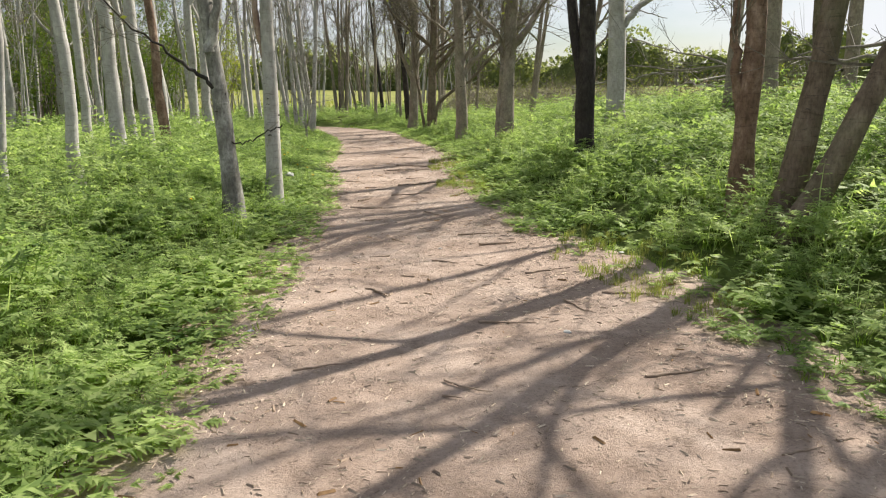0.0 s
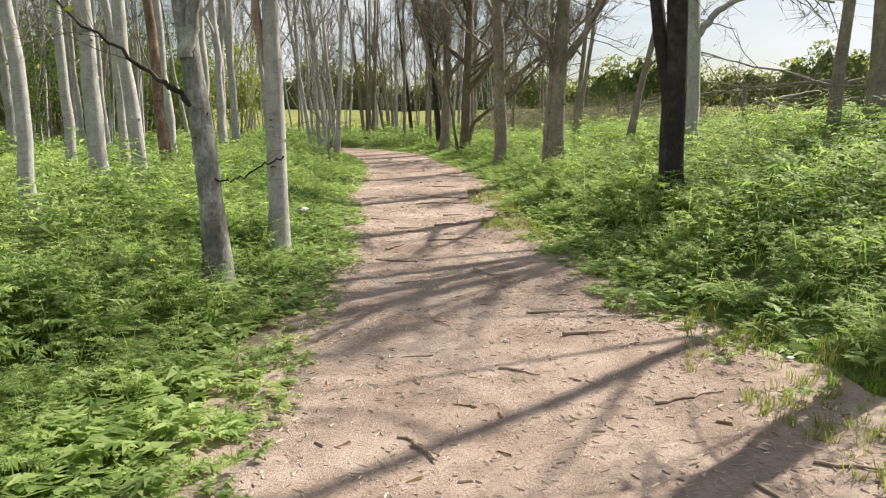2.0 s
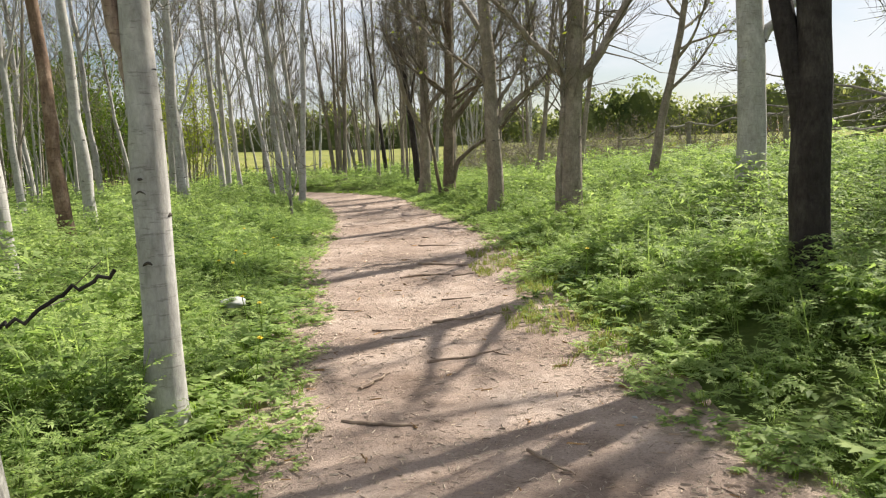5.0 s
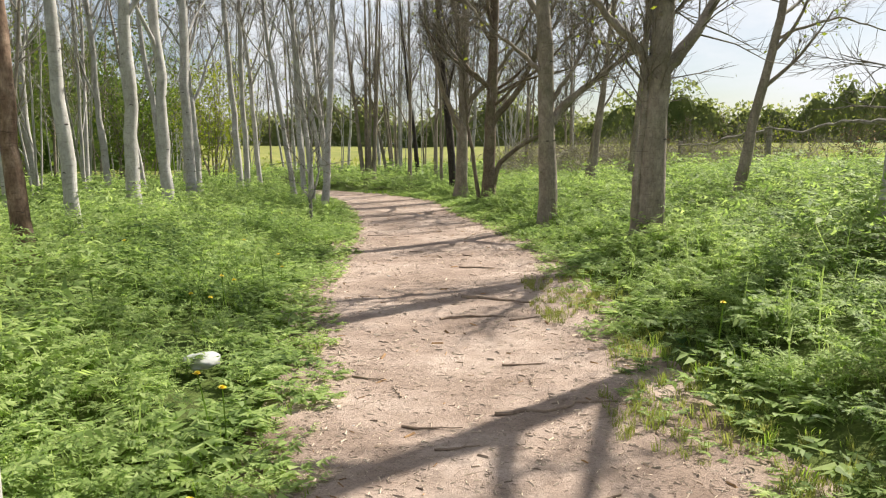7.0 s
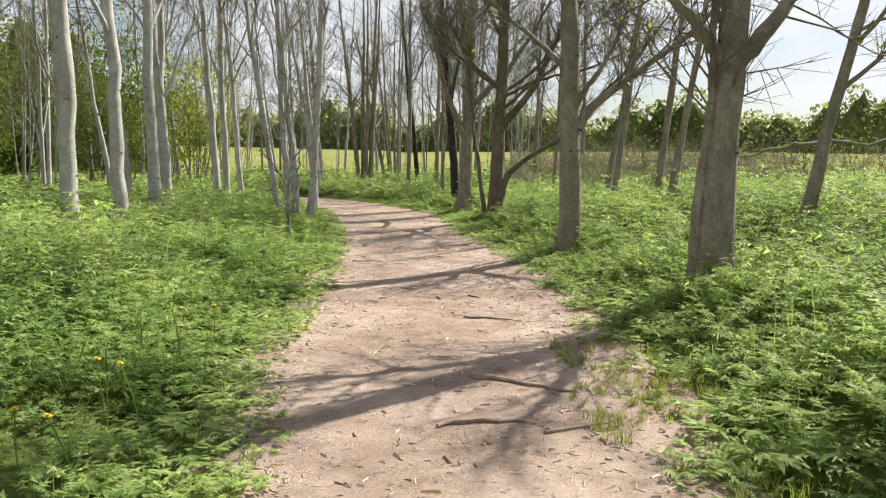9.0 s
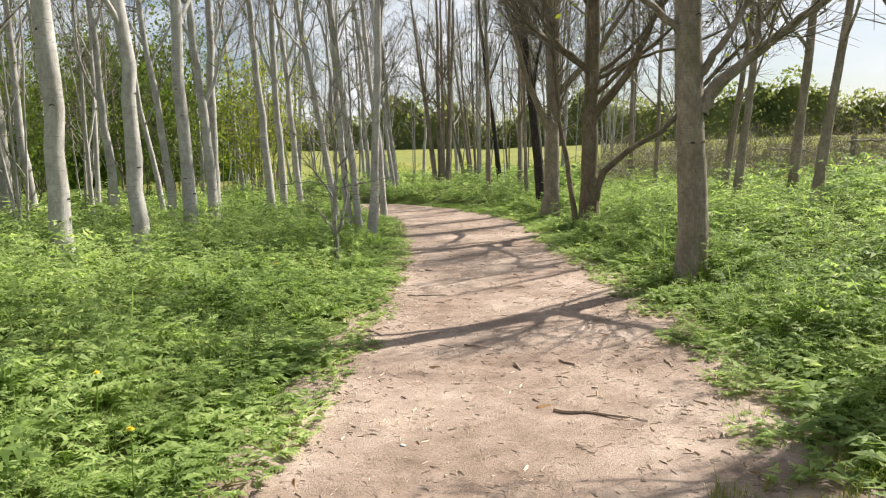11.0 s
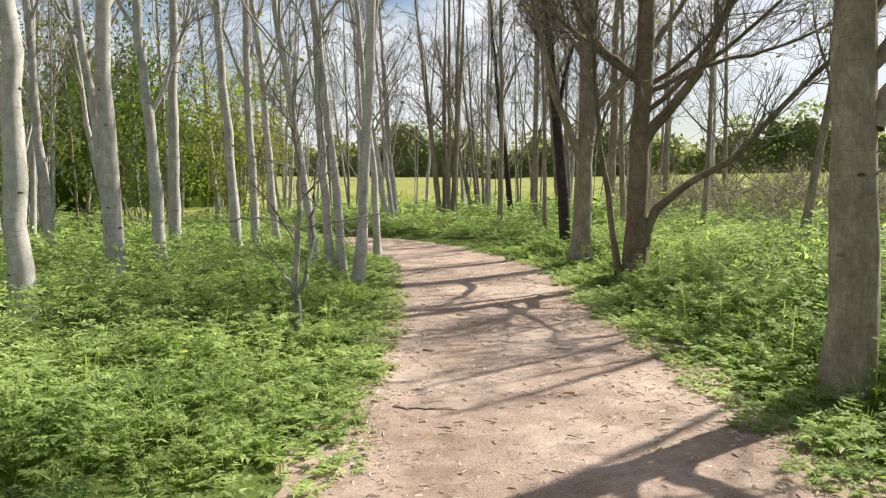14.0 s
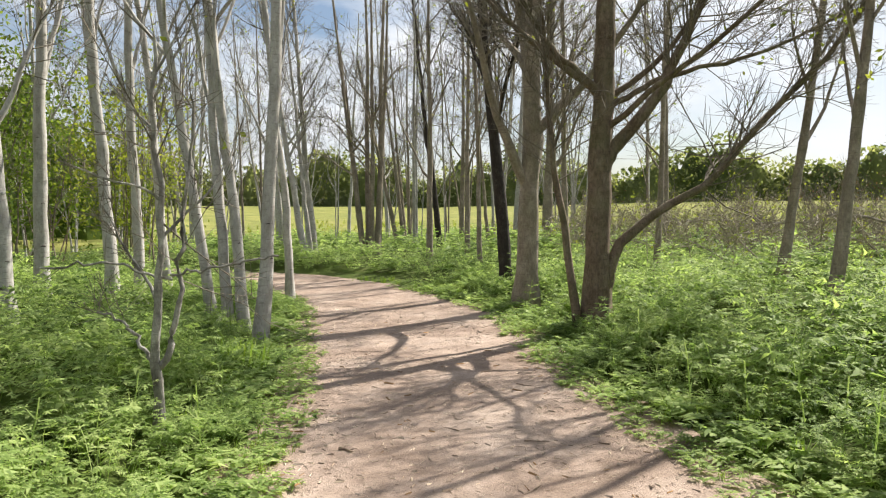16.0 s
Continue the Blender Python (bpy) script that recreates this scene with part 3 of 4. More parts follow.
stand(tree(22, .45, 12, (.01, .0), GREY, GREY_L, limbs=10, first=0.28, leaves=140, fork=2.6, twiggy=1.8, limb_list=[(2.2, (-0.5, -0.2, 1.0), 5, 0.1)]), -4.85, 31.8)
stand(tree(23, .31, 11, (-.09, -.015), DARK, "dark-barked tree leaning over the path's bend", limbs=9, first=0.3, leaves=90, twiggy=1.6), -5.4, 34.0)
stand(tree(24, .36, 12, (.02, .0), GREY, GREY_L, limbs=10, first=0.25, leaves=140, twiggy=1.6), -5.0, 42.5)
stand(tree(25, .30, 11, (.0, .0), GREY, "clump of upright grey stems from one stool", limbs=5, first=0.3, leaves=120, stems=6), -11.4, 44.6)
stand(tree(26, .25, 11, (-.11, -.02), DARK, "thin dark tree at the wood's edge", limbs=7, first=0.3, leaves=60), -9.2, 46.8)
stand(tree(27, .26, 9, (-.08, .0), GREY, "clump of upright grey stems from one stool", limbs=5, first=0.3, leaves=80, stems=4), -11.5, 50.5)
stand(tree(28, .26, 10, (.0, .0), GREY, GREY_L, limbs=6, first=0.3, leaves=80), -9.2, 52)
stand(tree(29, .26, 10, (.0, .0), GREY, GREY_L, limbs=6, first=0.3, leaves=80, stems=2), -7.8, 52.5)

# a trunk behind the leaning ones, and an unseen one added for its shade
for x, y, d in [(4.7, 9.5, .22), (5.2, 7.2, .15)]:
    stand(tree(int(y * 40), d, 9.5, (-.03, .0), BROWN, "brown-barked tree placed on the sunny bank to shade the path", limbs=6, first=0.3, leaves=60, twiggy=0.55), x, y)
# slim trees where the path bends away
for i, (x, y) in enumerate([(-6.5, 38.0), (-4.2, 36.2), (-7.5, 42.0), (-3.2, 40.5), (-2.3, 34.6), (-6.8, 46.5), (-1.2, 43.0), (-8.3, 40.0)]):
    tagged(stand(tree(420 + i, .15 + .02 * (i % 4), 9.5 + .4 * (i % 3), (-.04 + .02 * (i % 5), .0), GREY, "slim grey tree with a haze of bare twigs", limbs=8, first=0.25, leaves=120,
                      spread=0.7, twiggy=1.3), x, y), group="slim trees at the bend")

# unseen trees added on the bank to throw shade across the path's start
for i, (x, y) in enumerate([(7.6, 9.6), (5.6, 2.4), (8.6, 13.0), (5.9, 5.6), (4.6, 1.3), (6.9, 6.2), (6.2, 3.6)]):
    stand(tree(240 + i, .26 if i < 5 else .15, 10, (.03 * i - .05, .0), BROWN, "brown-barked tree placed on the sunny bank to shade the path", limbs=7, first=0.28, leaves=110, twiggy=1.0), x, y)

# the wood behind: slim trees that fill the gaps
kinds = [tree(300 + i, d, h, (lx, 0), PALE if i % 3 else GREY, "slim pale woodland tree among undergrowth", limbs=6, first=0.2, leaves=l, spread=0.6, twiggy=0.55, stems=s)
         for i, (d, h, lx, l, s) in enumerate([(.13, 10, .03, 60, 1), (.2, 12, -.05, 90, 1), (.09, 8, .06, 120, 2), (.14, 11, -.02, 60, 2), (.10, 9, .0, 160, 3), (.17, 12, .02, 60, 2)])]
rng = np.random.default_rng(5)
spots = []
while len(spots) < 250:
    x, y = rng.uniform(-42, 6), rng.uniform(-6, 62)
    l, r = off_path(x, y)
    wood = (l > 8.0 and x < -12.5 - 0.12 * (y - 10)) or (y > 44.5 and -28 < x < -1 and y < 58 and rng.uniform() < 0.8)
    if wood and all(math.hypot(x - a, y - b) > 1.1 for a, b in spots) and all(math.hypot(x - a[0], y - a[1]) > 1.0 for a in LEFT):
        spots.append((x, y))
for i, (x, y) in enumerate(spots):
    ob = kinds[i] if i < len(kinds) else copy_thing(kinds[i % len(kinds)], Matrix())
    stand(ob, x, y, float(rng.uniform(0, 360)))
    ob["group"] = "slim trees of the wood"


# ---- low plants ----
def frond(heap, rng, start, ang, length, height, pairs, lobes, stalk=True):
    """A feathery compound leaf on an arching stalk: pinnae in pairs, each cut into pointed leaflets."""
    out = np.array([np.cos(ang), np.sin(ang), 0.0])
    side = np.array([-np.sin(ang), np.cos(ang), 0.0])
    arch = rng.uniform(0.75, 1.2)
    verts, up = [], np.array([0, 0, 1.0])

    def at(f):
        return start + out * length * f + up * height * (1.9 * f - arch * f * f)

    def leaflet(q, along, half, ln):
        verts.extend([q - half, q + half, q + along * ln - up * ln * 0.15])

    blade0 = rng.uniform(0.3, 0.45)
    for i in range(pairs):
        g0 = i / pairs
        p = at(blade0 + (1 - blade0) * g0)
        s = length * 0.46 * (1 - 0.7 * g0) * rng.uniform(0.8, 1.2)
        for sg in (-1, 1):
            d = out * 0.5 + side * sg * 0.85 + up * rng.uniform(-0.2, 0.3)
            d /= np.linalg.norm(d)
            w = np.cross(d, up + rng.normal(size=3) * 0.3)
            w /= np.linalg.norm(w)
            for j in range(lobes):
                g = (j + 0.4) / (lobes + 0.4)
                q = p + d * s * g
                ln = s * 0.52 * (1.1 - 0.75 * g)
                for sg2 in (-1, 1):
                    e = d * 0.55 + w * sg2 * 0.8 + up * rng.uniform(-0.25, 0.25)
                    leaflet(q, e, d * ln * 0.27, ln)
            leaflet(p + d * s * (0.6 if lobes else 0.0), d, w * s * (0.11 if lobes else 0.26), s * (0.5 if lobes else 1.1))
    leaflet(at(0.93), out, side * length * 0.05, length * 0.16)
    heap.add(np.array(verts), tris=np.arange(len(verts)).reshape(-1, 3))
    if stalk:
        a, b, c = at(0.0), at(0.45), at(0.95)
        wv = side * 0.004
        heap.add(np.array([a - wv, a + wv, b + wv, b - wv, c]), tris=np.array([[0, 1, 2], [0, 2, 3], [3, 2, 4]]))


def herb_kind(seed, fronds, pairs, lobes, size, tall, stalk=True):
    rng = np.random.default_rng(seed)
    h = Heap()
    for k in range(fronds):
        ang = 2 * np.pi * k / fronds + rng.uniform(-0.5, 0.5)
        frond(h, rng, rng.normal(size=3) * [0.03, 0.03, 0], ang, size * rng.uniform(0.6, 1.2), tall * rng.uniform(0.55, 1.3), pairs, lobes, stalk)
    return h.verts(), np.concatenate(h.t)


def grass_kind(seed, blades, ln):
    rng = np.random.default_rng(seed)
    h = Heap()
    for _ in range(blades):
        a = rng.uniform(0, 2 * np.pi)
        out = np.array([np.cos(a), np.sin(a), 0])
        s = np.array([-np.sin(a), np.cos(a), 0]) * ln * 0.022
        p = rng.normal(size=3) * [0.035, 0.035, 0]
        l = ln * rng.uniform(0.5, 1.2)
        b = p + out * l * 0.22 + np.array([0, 0, l * 0.62])
        c = p + out * l * rng.uniform(0.4, 0.8) + np.array([0, 0, l * rng.uniform(0.6, 0.95)])
        h.add(np.array([p - s, p + s, b + s * 0.8, b - s * 0.8, c]), tris=np.array([[0, 1, 2], [0, 2, 3], [3, 2, 4]]))
    return h.verts(), np.concatenate(h.t)


def scatter(name, kinds_, xs, ys, zs, scales, material, label, category, rng, stretch=None):
    vs, fs, n = [], [], 0
    which = rng.integers(0, len(kinds_), len(xs))
    for k, (v, f) in enumerate(kinds_):
        sel = np.where(which == k)[0]
        if not len(sel):
            continue
        a = rng.uniform(0, 2 * np.pi, len(sel))
        c, s = np.cos(a)[:, None], np.sin(a)[:, None]
        sc = scales[sel][:, None]
        hs = sc if stretch is None else sc * stretch[sel][:, None]
        tilt = rng.normal(size=(len(sel), 2)) * 0.12
        X = (v[None, :, 0] * c - v[None, :, 1] * s) * sc
        Y = (v[None, :, 0] * s + v[None, :, 1] * c) * sc
        Z = v[None, :, 2] * hs
        X, Y = X + Z * tilt[:, :1], Y + Z * tilt[:, 1:]
        V = np.stack([X + xs[sel][:, None], Y + ys[sel][:, None], Z + zs[sel][:, None]], -1).reshape(-1, 3)
        F = (f[None] + (np.arange(len(sel)) * len(v))[:, None, None]).reshape(-1, 3) + n
        vs.append(V)
        fs.append(F)
        n += len(V)
    ob = part(name, np.concatenate(vs), np.concatenate(fs), material)
    return tagged(ob, label, category, kind="stuff")


FINE = [herb_kind(10 + i, 7, 4, 3, 0.33, 0.36, True) for i in range(6)]
MIDDLE = [herb_kind(30 + i, 6, 3, 2, 0.38, 0.40, False) for i in range(5)]
COARSE = [herb_kind(50 + i, 6, 4, 0, 0.5, 0.42, False) for i in range(4)]
BLADES = [grass_kind(70 + i, 12, 0.24) for i in range(4)]


def places(rng, count, x0, x1, y0, y1, keep):
    x, y = rng.uniform(x0, x1, count), rng.uniform(y0, y1, count)
    l, r = off_path(x, y)
    d = np.maximum(l, r) + 0.10 * wave(x, y, 2.6, 0.7)
    ok = keep(x, y, d, l, r) & (np.hypot((x + 3.75 + 0.28 * (y - 10.9)) / 0.24, (y - 10.9) / 0.75) > 1)
    return x[ok], y[ok], d[ok]


def lush(x, y):
    return 0.86 + 0.34 * wave(x, y, 0.9, 3.0) + 0.42 * wave(x, y, 3.3, 1.0)


rng = np.random.default_rng(21)


def bare(x, y):
    """Trodden margins where little grows."""
    spot = (np.hypot((x - 1.75) / 0.9, (y - 4.6) / 1.9) < 1) | (np.hypot((x + 0.35) / 0.75, (y - 11.2) / 2.2) < 1) | (np.hypot((x + 1.3) / 0.7, (y - 15.0) / 1.6) < 1)
    return spot & (off_path(x, y)[1] < 0.6)


x, y, d = places(rng, 14500, -13, 6, -1.5, 36, lambda x, y, d, l, r: (d > 0.06) & (d < 1.9) & (rng.uniform(size=len(x)) < 0.35 + 0.65 * smooth01((d - 0.1) / 0.5)) & ~bare(x, y))
scatter("cow_parsley", FINE, x, y, land(x, y) - 0.01, (0.40 + 0.62 * smooth01(d / 1.7)) * rng.uniform(0.7, 1.25, len(x)) * lush(x, y) * 1.05, HERB,
        "lush green feathery cow parsley edging the path", "plants", rng, 0.85 + 0.3 * smooth01(d / 1.2))
TALL = []
for i in range(4):
    trng, th = np.random.default_rng(90 + i), Heap()
    st = curve_pts(trng, (0, 0, 0), (trng.normal() * 0.06, trng.normal() * 0.06, 1), 0.62, 5, 0.05)
    w0 = np.array([0.005, 0, 0])
    for k in range(4):
        th.add(np.array([st[k] - w0, st[k] + w0, st[k + 1] + w0, st[k + 1] - w0]), tris=np.array([[0, 1, 2], [0, 2, 3]]))
        th.add(np.array([st[k] - w0[[1, 0, 2]], st[k] + w0[[1, 0, 2]], st[k + 1] + w0[[1, 0, 2]], st[k + 1] - w0[[1, 0, 2]]]), tris=np.array([[0, 1, 2], [0, 2, 3]]))
    for k in range(9):
        f = 0.35 + 0.65 * k / 9
        frond(th, trng, st[min(int(f * 4), 3)], trng.uniform(0, 6.3), 0.26 * (1.25 - 0.6 * f), 0.10, 3, 1)
    TALL.append((th.verts(), np.concatenate(th.t)))
x, y, d = places(rng, 1700, -10, 6, -1, 36, lambda x, y, d, l, r: (d > 0.55) & (d < 4.0) & (rng.uniform(size=len(x)) < np.where(r > 0, 0.6, 0.4)))
scatter("cow_parsley", TALL, x, y, land(x, y), rng.uniform(0.6, 1.05, len(x)), HERB, "tall budding stalks of cow parsley with feathery leaves", "plants", rng)
x, y, d = places(rng, 13500, -18, 9, -2, 46, lambda x, y, d, l, r: (d > 1.7) & (d < 7.2))
scatter("cow_parsley", MIDDLE, x, y, land(x, y) - 0.01, rng.uniform(0.75, 1.3, len(x)) * lush(x, y) * 1.1, HERB,
        "bright green cow parsley covering the woodland floor", "plants", rng, np.full(len(x), 1.15))
x, y, d = places(rng, 9500, -44, 22, -4, 62, lambda x, y, d, l, r: (d > 7.0) & (x < 9.5 - 0.28 * (y - 16) + 3) & (y < 60))
scatter("undergrowth", COARSE, x, y, land(x, y) - 0.01, rng.uniform(0.7, 1.35, len(x)) * lush(x, y) * 1.1, HERB,
        "green undergrowth spreading between the trees", "plants", rng, np.full(len(x), 1.2))

LOW = [herb_kind(60 + i, 5, 4, 0, 0.27, 0.15, False) for i in range(4)]
x, y, d = places(rng, 34000, -13, 6, -1.5, 36, lambda x, y, d, l, r: (d > -0.12) & (d < 0.75) & (rng.uniform(size=len(x)) < 0.9 - 0.5 * d) & (~bare(x, y) | (rng.uniform(size=len(x)) < 0.35)))
scatter("ground_plants", LOW, x, y, np.maximum(land(x, y), path_z(x, y) - 0.02) - 0.01, rng.uniform(0.35, 0.9, len(x)) * (0.75 + 0.5 * smooth01(d / 0.5)), HERB,
        "low leafy green plants creeping over the path's rim", "plants", rng)
# grass along the rims and in the trodden patches
x, y, d = places(rng, 26000, -13, 6, -1.5, 38, lambda x, y, d, l, r: (d > -0.10) & (d < 0.9) & (rng.uniform(size=len(x)) < 0.55 - 0.4 * d) & (wave(x, y, 1.7, 5.0) > -0.35))
scatter("grass", BLADES, x, y, land(x, y) - 0.02, rng.uniform(0.35, 0.95, len(x)) * (0.6 + 0.5 * smooth01(d / 0.6)), GRASS, "short grass fringing the trodden path", "grass", rng)
x, y, d = places(rng, 26000, -6, 4, 1, 24, lambda x, y, d, l, r: (r > -0.45) & (r < 1.2) & bare(x, y) & (wave(x, y, 3.1, 1.2) > -0.1))
scatter("grass", BLADES, x, y, np.maximum(land(x, y), path_z(x, y)) - 0.015, rng.uniform(0.25, 0.6, len(x)), DRYGRASS, "thin trodden yellowish grass beside the path", "grass", rng)
x, y, d = places(rng, 2600, -9, 4, -1, 34, lambda x, y, d, l, r: (d > 0.5) & (d < 3.2) & (wave(x, y, 1.1, 7.0) > 0.62))
scatter("grass_tuft", BLADES, x, y, land(x, y), rng.uniform(1.2, 2.1, len(x)), GRASS, "taller tufts of long green grass among the plants", "grass", rng)
# meadow blades at the field's near rim
x, y = rng.uniform(-26, 40, 3000), rng.uniform(2, 80, 3000)
ok = ((x > 9.0 - 0.28 * (y - 16)) & (y > 4) & (x < 32)) | ((y > 56) & (y < 76))
x, y = x[ok], y[ok]
scatter("meadow_grass", BLADES, x, y, field_z(x, y) - 0.03, rng.uniform(1.2, 2.4, len(x)), SPRING, "tall yellow-green meadow grass", "grass", rng)


# ---- bushes and hedges ----
def leaf_cloud(rng, centre, radii, count, size, lump=0.35):
    """Leaves in an uneven cloud, denser towards its skin."""
    u = rng.normal(size=(count, 3))
    u /= np.linalg.norm(u, axis=1)[:, None]
    r = rng.uniform(0.35, 1.0, count) ** 0.6
    wob = 1 + lump * np.sin(u[:, 0] * 5 + centre[0]) * np.cos(u[:, 1] * 4 + centre[1]) + lump * 0.6 * np.sin(u[:, 2] * 7 + u[:, 0] * 6)
    c = np.array(centre) + u * (r * wob)[:, None] * np.array(radii)
    a = rng.normal(size=(count, 3))
    a /= np.linalg.norm(a, axis=1)[:, None]
    b = np.cross(a, rng.normal(size=(count, 3)))
    b /= np.linalg.norm(b, axis=1)[:, None] + 1e-9
    s = size * rng.uniform(0.5, 1.4, (count, 1))
    v = np.stack([c - a * s, c + b * s * 0.6, c + a * s, c - b * s * 0.6], 1).reshape(-1, 3)
    return v, np.arange(count * 4).reshape(-1, 4)


def bush(seed, x, y, w, h, leaves, size, material, label):
    rng = np.random.default_rng(seed)
    root = new("bush")
    root.matrix_basis = pose(x, y, float(land(x, y)))
    tips = []
    for k in range(12):
        st = Heap()
        a = rng.uniform(0, 2 * np.pi)
        p = curve_pts(rng, (rng.normal() * w * 0.12, rng.normal() * w * 0.12, -0.2), (np.cos(a) * 0.35 * w / h, np.sin(a) * 0.35 * w / h, 1), h * rng.uniform(0.7, 1.1), 8, 0.09)
        st.tube(p, np.linspace(0.03, 0.006, 8), 5)
        twigs_on(rng, st, p, 0.014, 6, h * 0.3, 1, tips)
        part("stem", st.verts(), st.faces(), TWIG, root)
    lv = Heap()
    leaf_cards(rng, lv, tips, leaves // 2, size)
    v, f = leaf_cloud(rng, (0, 0, h * 0.55), (w * 0.5, w * 0.5, h * 0.48), leaves // 2, size)
    lv.add(v, f)
    part("foliage", lv.verts(), lv.faces(), material, root)
    return tagged(root, label, "bush")


for i, (x, y, w, h, n, m) in enumerate([(-17.5, 33.5, 4.0, 6.5, 3000, BUSH), (-15.8, 36.5, 3.4, 5.5, 2400, SPRING), (-21.5, 31.5, 4.5, 6.5, 3000, BUSH), (-24, 26, 5, 6, 2600, BUSH),
                                        (-22, 20, 4.5, 4.5, 2400, BUSH), (-20, 14.5, 4.0, 4.0, 2200, BUSH), (-25, 36, 5, 7, 2600, BUSH), (-19.5, 25, 3.6, 4.5, 2200, BUSH), (-22, 41, 5, 6.5, 2600, BUSH),
                                        (-27, 31, 5, 7, 2400, BUSH), (-20, 9, 4, 4.5, 2200, BUSH)]):
    bush(500 + i, x, y, w, h, n * 2, 0.055, m, "leafy hazel bush with fresh yellow-green leaves" if m is SPRING else "dark green bush in the wood's undergrowth")
for i, (x, y, w, h, n) in enumerate([(-3.6, 48.5, 4.0, 2.6, 900), (-1.0, 46.5, 4.0, 2.8, 1000), (1.6, 45.0, 4.0, 3.0, 1000), (4.2, 43.5, 4.2, 2.8, 1000), (6.8, 42.0, 4.2, 3.2, 1000), (9.6, 40.0, 4.5, 3.0, 1000),
                                     (6.5, 27.5, 3.2, 1.8, 700), (5.6, 33.0, 3.6, 2.2, 800), (8.5, 22.5, 3.4, 1.9, 700)]):
    b = bush(540 + i, x, y, w, h, n // 2, 0.034, SPRING if i % 3 else DEAD, "tangled brown bramble thicket just coming into leaf")
    tagged(b, category="thicket", group="brambles along the fence")


def brambles(seed, w, h):
    """Grey arching canes, crossing at all heights."""
    rng = np.random.default_rng(seed)
    root = new("thicket")
    tips = []
    for k in range(26):
        hp = Heap()
        a, x0, y0 = rng.uniform(0, 2 * np.pi), rng.uniform(-0.5, 0.5) * w, rng.uniform(-0.5, 0.5) * w * 0.6
        ln, top = rng.uniform(0.5, 1.1) * w * 0.55, h * rng.uniform(0.45, 1.1)
        f = np.linspace(0, 1, 9)
        c = np.stack([x0 + np.cos(a) * ln * f, y0 + np.sin(a) * ln * f, top * (2.6 * f - 2.1 * f * f) - 0.1], -1) + rng.normal(size=(9, 3)) * 0.03
        hp.tube(c, np.linspace(0.015, 0.005, 9), 4)
        twigs_on(rng, hp, c, 0.010, 8, 0.6, 1, tips)
        part("cane", hp.verts(), hp.faces(), CANE, root)
    lv = Heap()
    leaf_cards(rng, lv, tips, 420, 0.03)
    part("foliage", lv.verts(), lv.faces(), SPRING, root, "scattered yellow-green leaves")
    return tagged(root, "dense tangle of grey-brown bramble canes behind the fence", "thicket", "brambles along the fence")


bramble_kinds = [brambles(570 + i, 3.4, 1.6) for i in range(3)]
for i, (x, y, sc) in enumerate([(0.6, 33.2, 1.0), (-0.7, 35.6, 1.1), (2.2, 31.8, 0.9), (1.4, 36.0, 1.2), (-1.9, 38.2, 1.15), (3.6, 34.0, 1.0), (-2.9, 41.0, 1.1), (0.2, 39.0, 1.2), (4.4, 29.5, 0.85), (-4.0, 44.0, 1.2), (3.2, 38.0, 1.2)]):
    ob = bramble_kinds[i] if i < 3 else copy_thing(bramble_kinds[i % 3], Matrix())
    ob.matrix_basis = pose(x, y, float(land(x, y)), 0, 0, 47.0 * i) @ Matrix.Scale(sc, 4)


